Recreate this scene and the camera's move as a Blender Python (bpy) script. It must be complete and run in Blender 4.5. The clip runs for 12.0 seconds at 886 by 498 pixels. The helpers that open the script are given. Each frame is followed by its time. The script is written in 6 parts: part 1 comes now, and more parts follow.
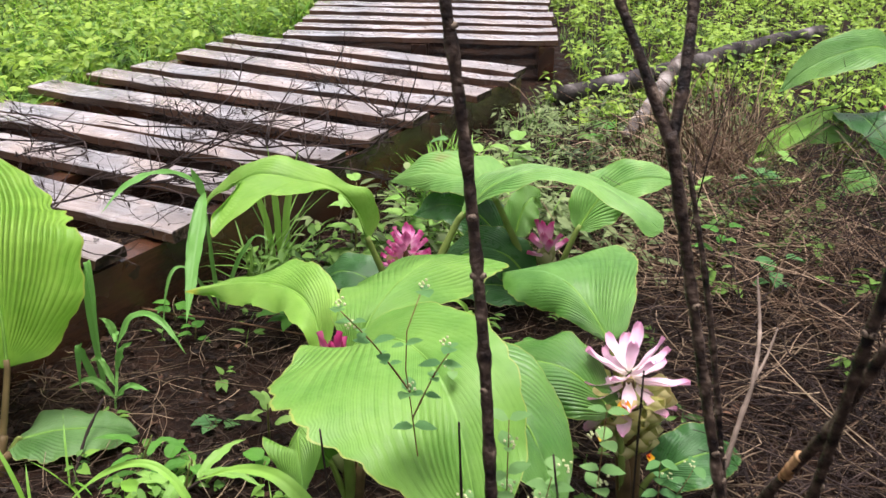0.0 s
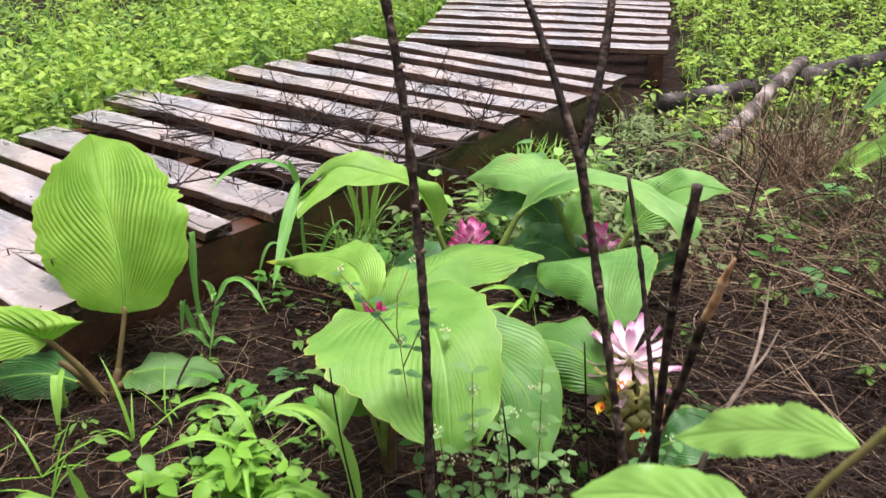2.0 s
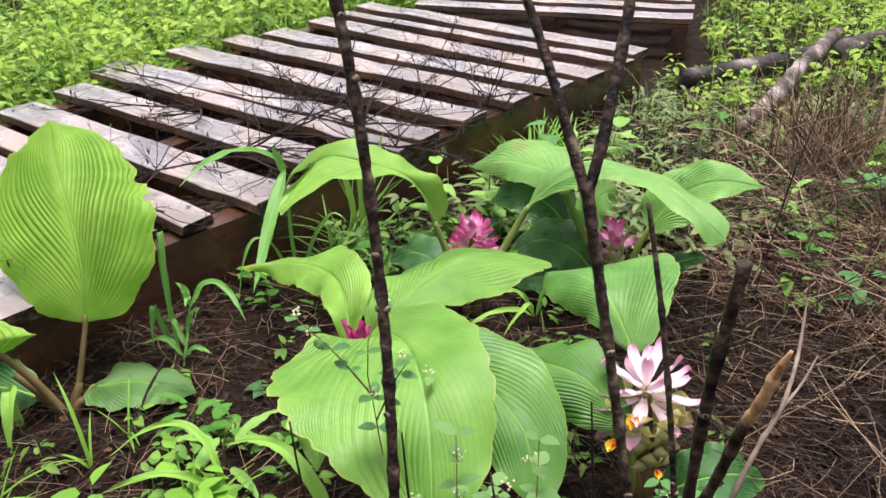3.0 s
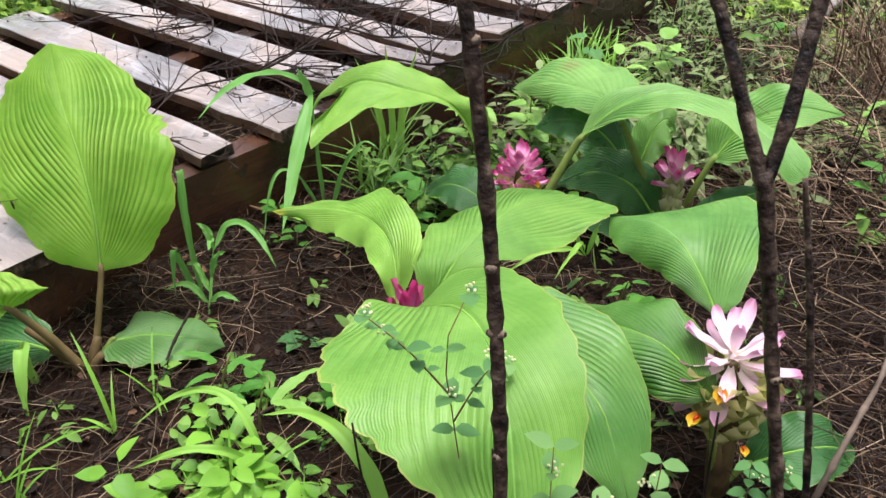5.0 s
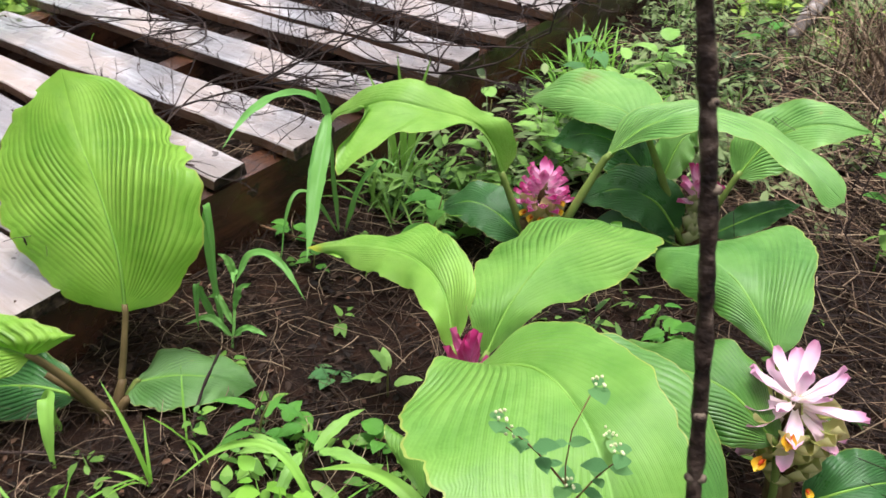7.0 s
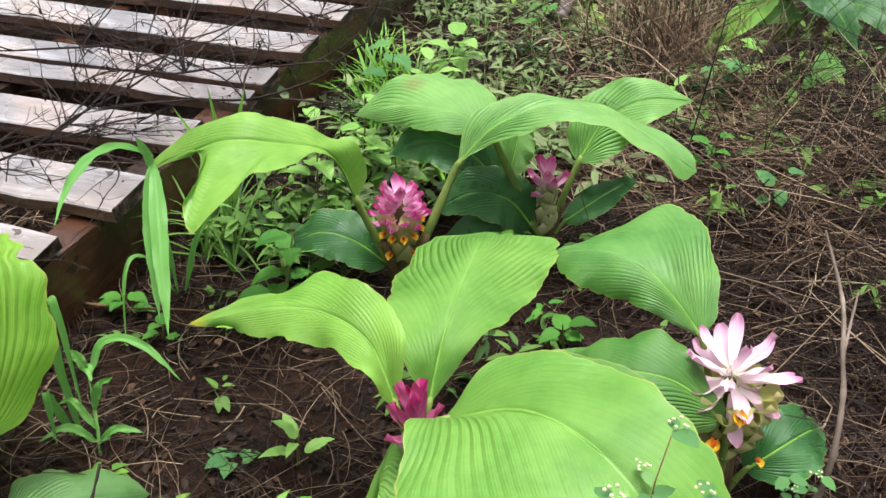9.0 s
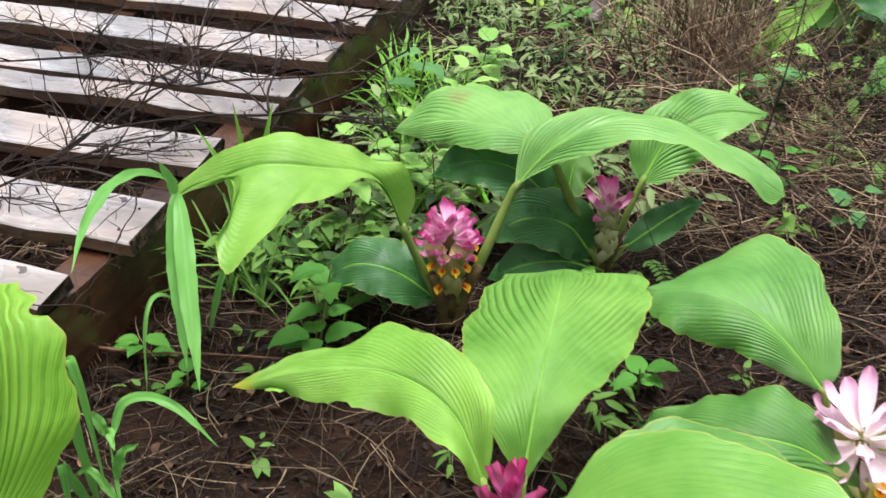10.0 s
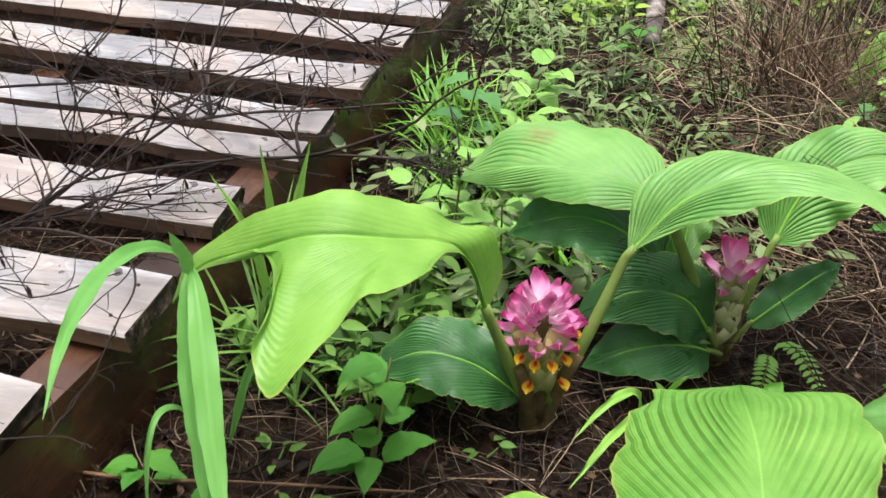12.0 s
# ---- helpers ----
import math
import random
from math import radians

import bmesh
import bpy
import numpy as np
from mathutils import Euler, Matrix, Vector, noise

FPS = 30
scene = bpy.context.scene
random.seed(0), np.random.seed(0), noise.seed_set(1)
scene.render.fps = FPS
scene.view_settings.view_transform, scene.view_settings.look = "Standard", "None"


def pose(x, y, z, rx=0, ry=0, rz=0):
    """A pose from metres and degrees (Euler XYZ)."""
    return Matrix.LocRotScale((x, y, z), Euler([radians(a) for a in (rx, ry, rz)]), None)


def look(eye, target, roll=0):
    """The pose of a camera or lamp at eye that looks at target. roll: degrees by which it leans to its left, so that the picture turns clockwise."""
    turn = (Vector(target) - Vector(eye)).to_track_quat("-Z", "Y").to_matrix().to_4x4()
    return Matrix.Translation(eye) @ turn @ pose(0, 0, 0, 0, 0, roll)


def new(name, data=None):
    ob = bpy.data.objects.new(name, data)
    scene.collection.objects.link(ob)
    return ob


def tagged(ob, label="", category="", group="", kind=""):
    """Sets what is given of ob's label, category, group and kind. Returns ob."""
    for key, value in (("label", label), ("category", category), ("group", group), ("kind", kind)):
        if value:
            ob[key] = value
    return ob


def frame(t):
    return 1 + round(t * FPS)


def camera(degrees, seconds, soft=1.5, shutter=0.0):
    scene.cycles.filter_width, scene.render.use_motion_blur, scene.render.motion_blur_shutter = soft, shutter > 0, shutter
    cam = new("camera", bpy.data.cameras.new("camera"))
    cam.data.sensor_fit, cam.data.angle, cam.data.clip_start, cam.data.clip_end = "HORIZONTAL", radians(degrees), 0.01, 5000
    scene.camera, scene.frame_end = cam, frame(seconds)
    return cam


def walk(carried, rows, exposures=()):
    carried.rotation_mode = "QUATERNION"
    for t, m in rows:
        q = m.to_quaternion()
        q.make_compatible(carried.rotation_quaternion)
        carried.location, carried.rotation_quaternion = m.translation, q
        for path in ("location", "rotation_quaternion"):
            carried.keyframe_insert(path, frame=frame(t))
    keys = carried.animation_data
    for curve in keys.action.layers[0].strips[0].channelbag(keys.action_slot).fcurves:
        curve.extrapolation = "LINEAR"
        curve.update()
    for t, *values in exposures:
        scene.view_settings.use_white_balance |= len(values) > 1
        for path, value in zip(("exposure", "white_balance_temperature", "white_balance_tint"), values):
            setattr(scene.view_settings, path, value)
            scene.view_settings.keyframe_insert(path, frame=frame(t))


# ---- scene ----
cam = camera(53.6, 12.0, 1.5, 0.3)
SUN_UP, SUN_TURN, SUN, SKY, EXPOSURE = 84.0, 20.0, 1.9, 0.105, 1.02
PATH = [
    (0, (0.092, 0.011, 0.832), (0.028, 1.831, 0.006), 0.4),
    (0.5, (0.119, -0.071, 0.824), (0.064, 1.758, 0.017), 1.2),
    (1, (0.163, -0.141, 0.826), (0.041, 1.681, 0.011), 0.8),
    (1.5, (0.216, -0.206, 0.849), (-0.059, 1.597, 0.029), 0.2),
    (2, (0.265, -0.157, 0.903), (-0.111, 1.622, 0.07), -0.2),
    (2.5, (0.266, -0.022, 0.918), (-0.133, 1.742, 0.062), -0.2),
    (3, (0.261, 0.025, 0.895), (-0.145, 1.76, -0.014), -0.2),
    (5, (0.157, 0.16, 0.883), (-0.231, 1.781, -0.223), -0.3),
    (5.5, (0.149, 0.196, 0.912), (-0.244, 1.799, -0.217), -0.4),
    (6, (0.144, 0.203, 0.905), (-0.25, 1.793, -0.243), -0.4),
    (6.5, (0.096, 0.205, 0.932), (-0.285, 1.787, -0.231), -0.1),
    (7, (0.016, 0.215, 0.933), (-0.254, 1.822, -0.227), 1.1),
    (7.5, (-0.07, 0.254, 0.927), (-0.13, 1.887, -0.226), 2.2),
    (9.5, (-0.205, 0.376, 0.891), (0.115, 1.983, -0.256), 1.8),
    (10, (-0.249, 0.478, 0.858), (0.074, 2.088, -0.284), 2.0),
    (10.5, (-0.287, 0.57, 0.846), (0.036, 2.194, -0.276), 2.0),
    (11, (-0.295, 0.65, 0.817), (0.027, 2.284, -0.29), 2.0),
    (11.5, (-0.306, 0.696, 0.782), (0.017, 2.331, -0.324), 2.1),
    (12, (-0.312, 0.781, 0.746), (0.045, 2.411, -0.357), 2.5),
]
walk(cam, [(t, look(eye, target, roll)) for t, eye, target, roll in PATH], exposures=[
    (0.0, EXPOSURE + 0.05, 6380, 21), (3.0, EXPOSURE + 0.08, 6380, 21), (5.0, EXPOSURE + 0.03, 6230, 17), (7.5, EXPOSURE + 0.03, 6180, 16), (9.5, EXPOSURE + 0.10, 6180, 12), (12.0, EXPOSURE + 0.14, 6230, 12)])

# ---- world and light: an overcast, wet day ----
world = bpy.data.worlds.new("overcast_sky")
scene.world = world
world.use_nodes = True
wt = world.node_tree
sky = wt.nodes.new("ShaderNodeTexSky")
sky.sky_type, sky.sun_disc = "NISHITA", False
sky.sun_elevation, sky.sun_rotation = radians(SUN_UP), radians(SUN_TURN)
sky.dust_density, sky.air_density = 6.0, 1.0
grey = wt.nodes.new("ShaderNodeHueSaturation")
grey.inputs["Saturation"].default_value = 0.22
wt.links.new(sky.outputs["Color"], grey.inputs["Color"])
wt.links.new(grey.outputs["Color"], wt.nodes["Background"].inputs["Color"])
wt.nodes["Background"].inputs["Strength"].default_value = SKY
sun = new("sun", bpy.data.lights.new("sun", "SUN"))
sun.data.energy, sun.data.angle, sun.data.color = SUN, radians(25), (1.0, 0.97, 0.9)
sun.matrix_world = pose(0, 0, 6, 90 - SUN_UP, 0, 180 - SUN_TURN)


# ---- materials ----
def nodes_of(name):
    m = bpy.data.materials.new(name)
    m.use_nodes = True
    return m, m.node_tree, m.node_tree.nodes["Principled BSDF"]


def add(nt, kind, **inputs):
    n = nt.nodes.new(kind)
    for k, v in inputs.items():
        n.inputs[k.replace("_", " ")].default_value = v
    return n


def ramp(nt, source, stops):
    r = nt.nodes.new("ShaderNodeValToRGB")
    while len(r.color_ramp.elements) < len(stops):
        r.color_ramp.elements.new(0.5)
    for e, (p, c) in zip(r.color_ramp.elements, stops):
        e.position, e.color = p, (*c, 1)
    nt.links.new(source, r.inputs["Fac"])
    return r.outputs["Color"]


def noise_of(nt, scale, detail=4, space="Object", rough=0.55, stretch=None):
    tc = nt.nodes.new("ShaderNodeTexCoord")
    src = tc.outputs[space]
    if stretch:
        mp = nt.nodes.new("ShaderNodeMapping")
        mp.inputs["Scale"].default_value = stretch
        nt.links.new(src, mp.inputs["Vector"])
        src = mp.outputs["Vector"]
    n = add(nt, "ShaderNodeTexNoise", Scale=scale, Detail=detail, Roughness=rough)
    nt.links.new(src, n.inputs["Vector"])
    return n.outputs["Fac"]


def mix(nt, fac, a, b, mode="MIX"):
    m = nt.nodes.new("ShaderNodeMix")
    m.data_type, m.blend_type = "RGBA", mode
    for sock, v in ((m.inputs[0], fac), (m.inputs[6], a), (m.inputs[7], b)):
        if hasattr(v, "is_linked"):
            nt.links.new(v, sock)
        elif isinstance(v, (int, float)):
            sock.default_value = v
        else:
            sock.default_value = (*v, 1)
    return m.outputs[2]


def math_of(nt, op, a, b=0.0):
    m = nt.nodes.new("ShaderNodeMath")
    m.operation = op
    for sock, v in ((m.inputs[0], a), (m.inputs[1], b)):
        if hasattr(v, "is_linked"):
            nt.links.new(v, sock)
        else:
            sock.default_value = v
    return m.outputs[0]


def bump(nt, bsdf, height, strength, distance=0.002):
    b = add(nt, "ShaderNodeBump", Strength=strength, Distance=distance)
    nt.links.new(height, b.inputs["Height"])
    nt.links.new(b.outputs["Normal"], bsdf.inputs["Normal"])


def see_through(nt, bsdf, colour, share):
    """Adds light that shines through a thin leaf."""
    tr = nt.nodes.new("ShaderNodeBsdfTranslucent")
    if hasattr(colour, "is_linked"):
        nt.links.new(colour, tr.inputs["Color"])
    else:
        tr.inputs["Color"].default_value = (*colour, 1)
    mx = nt.nodes.new("ShaderNodeMixShader")
    mx.inputs[0].default_value = share
    nt.links.new(bsdf.outputs[0], mx.inputs[1])
    nt.links.new(tr.outputs[0], mx.inputs[2])
    nt.links.new(mx.outputs[0], nt.nodes["Material Output"].inputs["Surface"])


def ginger_leaf_material(name, base, light, rough=0.40, through_share=0.3, mark=None):
    m, nt, b = nodes_of(name)
    uv = nt.nodes.new("ShaderNodeUVMap")
    uv.uv_map = "UVMap"
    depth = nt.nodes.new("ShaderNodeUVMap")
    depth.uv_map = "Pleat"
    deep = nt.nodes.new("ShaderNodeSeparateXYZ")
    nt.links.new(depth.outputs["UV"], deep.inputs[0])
    sep = nt.nodes.new("ShaderNodeSeparateXYZ")
    nt.links.new(uv.outputs["UV"], sep.inputs[0])
    wave = math_of(nt, "COSINE", math_of(nt, "MULTIPLY", sep.outputs[1], 2 * math.pi))
    fine = math_of(nt, "COSINE", math_of(nt, "MULTIPLY", sep.outputs[1], 8 * math.pi))
    rib = math_of(nt, "LESS_THAN", math_of(nt, "ABSOLUTE", sep.outputs[0]), 0.012)
    edge = math_of(nt, "GREATER_THAN", math_of(nt, "ABSOLUTE", sep.outputs[0]), 0.985)
    info = nt.nodes.new("ShaderNodeObjectInfo")
    blotch = ramp(nt, noise_of(nt, 11, 4), [(0.34, (0, 0, 0)), (0.68, (1, 1, 1))])
    col = mix(nt, blotch, base, light)
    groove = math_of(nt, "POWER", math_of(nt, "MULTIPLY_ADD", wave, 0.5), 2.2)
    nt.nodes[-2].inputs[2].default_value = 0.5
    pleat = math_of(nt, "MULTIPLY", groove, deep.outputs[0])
    # shade in the pleat creases, painted as darker green and deeper with the pleat
    groove_shade = math_of(nt, "MULTIPLY", deep.outputs[0], ramp(nt, noise_of(nt, 8, 2), [(0.35, (0.12, 0.12, 0.12)), (0.65, (0.45, 0.45, 0.45))]))
    col = mix(nt, math_of(nt, "MULTIPLY", groove, groove_shade), col, tuple(c * 0.55 for c in base))
    col = mix(nt, math_of(nt, "MULTIPLY", math_of(nt, "MAXIMUM", fine, 0.0), 0.10), col, base)
    pale = ramp(nt, noise_of(nt, 26, 5), [(0.45, (0, 0, 0)), (0.75, (1, 1, 1))])
    col = mix(nt, math_of(nt, "MULTIPLY", pale, 0.35), col, tuple(min(1, c * 1.15 + 0.03) for c in light))
    col = mix(nt, math_of(nt, "MULTIPLY", noise_of(nt, 120, 2), 0.25), col, light)
    col = mix(nt, math_of(nt, "MULTIPLY", rib, 0.3), col, tuple(min(1, c * 1.5 + 0.05) for c in light))
    col = mix(nt, math_of(nt, "MULTIPLY", edge, 0.45), col, (0.5, 0.45, 0.1))
    spot = math_of(nt, "GREATER_THAN", noise_of(nt, 42, 2), 0.76)
    col = mix(nt, math_of(nt, "MULTIPLY", spot, 0.3), col, (0.30, 0.26, 0.06))
    if mark:
        place = nt.nodes.new("ShaderNodeTexCoord")
        far = nt.nodes.new("ShaderNodeVectorMath")
        far.operation = "DISTANCE"
        far.inputs[1].default_value = mark[0]
        nt.links.new(place.outputs["Object"], far.inputs[0])
        ragged = math_of(nt, "ADD", far.outputs["Value"], math_of(nt, "MULTIPLY", noise_of(nt, 60, 3), 0.03))
        rot = ramp(nt, ragged, [(0.028, (1, 1, 1)), (0.050, (0, 0, 0))])
        col = mix(nt, math_of(nt, "MULTIPLY", rot, 0.75), col, mark[1])
    hs = nt.nodes.new("ShaderNodeHueSaturation")
    nt.links.new(col, hs.inputs["Color"])
    v = math_of(nt, "MULTIPLY_ADD", info.outputs["Random"], 0.24)
    nt.nodes[-1].inputs[2].default_value = 0.88
    nt.links.new(v, hs.inputs["Value"])
    nt.links.new(hs.outputs[0], b.inputs["Base Color"])
    gloss = math_of(nt, "MULTIPLY_ADD", noise_of(nt, 35, 3), 0.3)
    nt.nodes[-1].inputs[2].default_value = rough - 0.12
    nt.links.new(gloss, b.inputs["Roughness"])
    b.inputs["Specular IOR Level"].default_value = 0.45
    uneven = math_of(nt, "ADD", math_of(nt, "MULTIPLY", noise_of(nt, 70, 3), 0.7), math_of(nt, "MULTIPLY", fine, -0.06))
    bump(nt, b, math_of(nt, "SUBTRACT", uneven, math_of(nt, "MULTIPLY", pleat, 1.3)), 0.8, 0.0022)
    see_through(nt, b, mix(nt, 0.5, hs.outputs[0], (0.50, 0.85, 0.09), "MULTIPLY"), through_share)
    return m


def weed_material(name, dark, light, share=0.3, per="island", rough=0.45):
    m, nt, b = nodes_of(name)
    if per == "island":
        rnd = nt.nodes.new("ShaderNodeNewGeometry").outputs["Random Per Island"]
    else:
        rnd = nt.nodes.new("ShaderNodeObjectInfo").outputs["Random"]
    col = mix(nt, rnd, dark, light)
    col = mix(nt, math_of(nt, "MULTIPLY", noise_of(nt, 60, 3), 0.5), col, light)
    if per == "island":
        col = mix(nt, math_of(nt, "GREATER_THAN", noise_of(nt, 6, 2), 0.62), col, tuple(c * 0.6 for c in dark))
    nt.links.new(col, b.inputs["Base Color"])
    b.inputs["Roughness"].default_value = rough
    b.inputs["Specular IOR Level"].default_value = 0.25
    bump(nt, b, noise_of(nt, 150, 2), 0.3, 0.001)
    see_through(nt, b, col, share)
    return m


def bract_material(name, stops, share=0.25, tint=(0.85, 0.6, 0.7)):
    m, nt, b = nodes_of(name)
    uv = nt.nodes.new("ShaderNodeUVMap")
    sep = nt.nodes.new("ShaderNodeSeparateXYZ")
    nt.links.new(uv.outputs["UV"], sep.inputs[0])
    wob = math_of(nt, "MULTIPLY_ADD", noise_of(nt, 60, 3), 0.2)
    nt.nodes[-1].inputs[2].default_value = -0.1
    col = ramp(nt, math_of(nt, "ADD", sep.outputs[1], wob), stops)
    info = nt.nodes.new("ShaderNodeObjectInfo")
    col = mix(nt, math_of(nt, "MULTIPLY", info.outputs["Random"], 0.22), col, tint)
    streak = noise_of(nt, 1, 3, "UV", stretch=(60, 3, 1))
    col = mix(nt, math_of(nt, "MULTIPLY", streak, 0.18), col, stops[-1][1])
    nt.links.new(col, b.inputs["Base Color"])
    b.inputs["Roughness"].default_value = 0.5
    bump(nt, b, streak, 0.3, 0.0006)
    see_through(nt, b, col, share)
    return m


def wood_material(name, pale, dark, warm):
    m, nt, b = nodes_of(name)
    info = nt.nodes.new("ShaderNodeObjectInfo")
    grain = noise_of(nt, 9, 6, stretch=(1.0, 14, 14))
    fine = noise_of(nt, 40, 4, stretch=(0.6, 22, 22))
    col = mix(nt, ramp(nt, grain, [(0.3, (0, 0, 0)), (0.62, (1, 1, 1))]), dark, pale)
    streak = ramp(nt, fine, [(0.52, (0, 0, 0)), (0.68, (1, 1, 1))])
    col = mix(nt, math_of(nt, "MULTIPLY", streak, 0.6), col, tuple(c * 0.5 for c in dark))
    stain = ramp(nt, noise_of(nt, 5, 4), [(0.42, (0, 0, 0)), (0.62, (1, 1, 1))])
    col = mix(nt, math_of(nt, "MULTIPLY", stain, 0.55), col, warm)
    col = mix(nt, math_of(nt, "MULTIPLY", info.outputs["Random"], 0.35), col, warm)
    damp = ramp(nt, noise_of(nt, 3.2, 5, stretch=(1.0, 2.6, 2.6)), [(0.48, (0, 0, 0)), (0.62, (1, 1, 1))])
    col = mix(nt, math_of(nt, "MULTIPLY", damp, 0.55), col, tuple(c * 0.55 for c in dark))
    knots = math_of(nt, "GREATER_THAN", noise_of(nt, 22, 2), 0.70)
    col = mix(nt, math_of(nt, "MULTIPLY", knots, 0.75), col, (0.03, 0.02, 0.015))
    nt.links.new(col, b.inputs["Base Color"])
    wet = ramp(nt, noise_of(nt, 7, 3), [(0.35, (0.12, 0.12, 0.12)), (0.65, (0.36, 0.36, 0.36))])
    nt.links.new(wet, b.inputs["Roughness"])
    b.inputs["Coat Weight"].default_value, b.inputs["Coat Roughness"].default_value = 0.45, 0.12
    bump(nt, b, math_of(nt, "ADD", grain, fine), 0.5, 0.0025)
    return m


def rough_material(name, stops, scale, roughness=0.8, bump_scale=60, strength=0.6, distance=0.004, per=None, rarity=2.6):
    m, nt, b = nodes_of(name)
    col = ramp(nt, noise_of(nt, scale, 6), stops)
    if per == "island":
        g = nt.nodes.new("ShaderNodeNewGeometry")
        col = mix(nt, math_of(nt, "MULTIPLY", math_of(nt, "POWER", g.outputs["Random Per Island"], rarity), 0.95), col, stops[-1][1])
    nt.links.new(col, b.inputs["Base Color"])
    b.inputs["Roughness"].default_value = roughness
    b.inputs["Specular IOR Level"].default_value = 0.18
    bump(nt, b, noise_of(nt, bump_scale, 5), strength, distance)
    return m


def soil_material():
    m, nt, b = nodes_of("wet_soil")
    big = noise_of(nt, 2.2, 4)
    mid = noise_of(nt, 22, 6)
    fine = noise_of(nt, 140, 4)
    col = ramp(nt, mid, [(0.3, (0.004, 0.0025, 0.002)), (0.5, (0.013, 0.0066, 0.0042)), (0.75, (0.04, 0.020, 0.012))])
    col = mix(nt, math_of(nt, "MULTIPLY", big, 0.5), col, (0.015, 0.008, 0.005))
    col = mix(nt, math_of(nt, "MULTIPLY", math_of(nt, "GREATER_THAN", fine, 0.6), 0.4), col, (0.05, 0.03, 0.018))
    nt.links.new(col, b.inputs["Base Color"])
    wet = ramp(nt, mid, [(0.35, (0.45, 0.45, 0.45)), (0.6, (0.85, 0.85, 0.85))])
    nt.links.new(wet, b.inputs["Roughness"])
    b.inputs["Specular IOR Level"].default_value = 0.07
    bump(nt, b, math_of(nt, "ADD", mid, math_of(nt, "MULTIPLY", fine, 0.5)), 0.9, 0.012)
    return m


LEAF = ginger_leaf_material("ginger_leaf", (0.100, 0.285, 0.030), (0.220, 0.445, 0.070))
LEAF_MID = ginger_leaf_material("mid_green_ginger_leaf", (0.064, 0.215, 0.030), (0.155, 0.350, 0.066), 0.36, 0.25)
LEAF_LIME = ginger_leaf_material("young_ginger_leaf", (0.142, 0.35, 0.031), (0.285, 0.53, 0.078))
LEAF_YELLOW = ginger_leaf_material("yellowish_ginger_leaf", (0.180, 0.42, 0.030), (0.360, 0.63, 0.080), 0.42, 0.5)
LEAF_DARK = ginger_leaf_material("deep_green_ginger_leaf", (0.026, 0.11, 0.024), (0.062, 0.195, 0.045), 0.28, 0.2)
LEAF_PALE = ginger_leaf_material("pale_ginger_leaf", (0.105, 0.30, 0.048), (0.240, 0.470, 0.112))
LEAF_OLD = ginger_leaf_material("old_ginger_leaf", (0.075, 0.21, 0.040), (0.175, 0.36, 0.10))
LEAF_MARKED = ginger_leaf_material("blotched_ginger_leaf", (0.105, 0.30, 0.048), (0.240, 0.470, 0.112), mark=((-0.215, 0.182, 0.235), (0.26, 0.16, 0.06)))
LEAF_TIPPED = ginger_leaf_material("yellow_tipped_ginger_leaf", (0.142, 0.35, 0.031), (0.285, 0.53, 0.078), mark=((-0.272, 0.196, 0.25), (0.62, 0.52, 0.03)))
PETIOLE = rough_material("petiole", [(0.3, (0.12, 0.17, 0.035)), (0.6, (0.19, 0.27, 0.06)), (0.8, (0.20, 0.16, 0.06))], 18, 0.5, 90, 0.3, 0.001)
PETIOLE_BROWN = rough_material("brown_petiole", [(0.3, (0.10, 0.075, 0.03)), (0.6, (0.17, 0.125, 0.05)), (0.8, (0.15, 0.17, 0.05))], 18, 0.5, 90, 0.3, 0.001)
MIDRIB = rough_material("midrib", [(0.3, (0.12, 0.27, 0.035)), (0.7, (0.20, 0.38, 0.06))], 30, 0.5, 90, 0.2, 0.001)
SHEATH = rough_material("brown_sheath", [(0.3, (0.05, 0.035, 0.015)), (0.6, (0.14, 0.095, 0.04)), (0.8, (0.10, 0.10, 0.03))], 24, 0.6, 70, 0.5, 0.002)
BRACT_WHITE = bract_material("white_pink_bract", [(0.0, (0.84, 0.80, 0.66)), (0.35, (0.89, 0.72, 0.78)), (0.72, (0.88, 0.64, 0.77)), (1.0, (0.82, 0.36, 0.57))])
BRACT_PINK = bract_material("pink_bract", [(0.0, (0.86, 0.74, 0.76)), (0.40, (0.88, 0.54, 0.72)), (0.70, (0.80, 0.24, 0.54)), (0.95, (0.60, 0.02, 0.22))])
BRACT_MAGENTA = bract_material("magenta_bract", [(0.0, (0.76, 0.52, 0.62)), (0.35, (0.68, 0.18, 0.44)), (0.75, (0.55, 0.02, 0.18))])
BRACT_GREEN = bract_material("green_pouch_bract", [(0.0, (0.26, 0.32, 0.09)), (0.6, (0.46, 0.50, 0.21)), (1.0, (0.58, 0.54, 0.30))], tint=(0.40, 0.36, 0.16))
BRACT_PALE = bract_material("pale_pouch_bract", [(0.0, (0.36, 0.43, 0.10)), (0.5, (0.52, 0.56, 0.17)), (1.0, (0.70, 0.64, 0.30))], share=0.45, tint=(0.50, 0.53, 0.20))
FLORET = bract_material("yellow_floret", [(0.0, (0.75, 0.20, 0.03)), (0.45, (0.85, 0.48, 0.02)), (1.0, (0.85, 0.62, 0.04))], tint=(0.85, 0.5, 0.03))
FLORET_THROAT = rough_material("orange_throat", [(0.3, (0.36, 0.03, 0.008)), (0.7, (0.60, 0.10, 0.01))], 80, 0.5)
SOIL = soil_material()
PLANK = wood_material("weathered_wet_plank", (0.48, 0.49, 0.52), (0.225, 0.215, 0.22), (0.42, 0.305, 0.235))
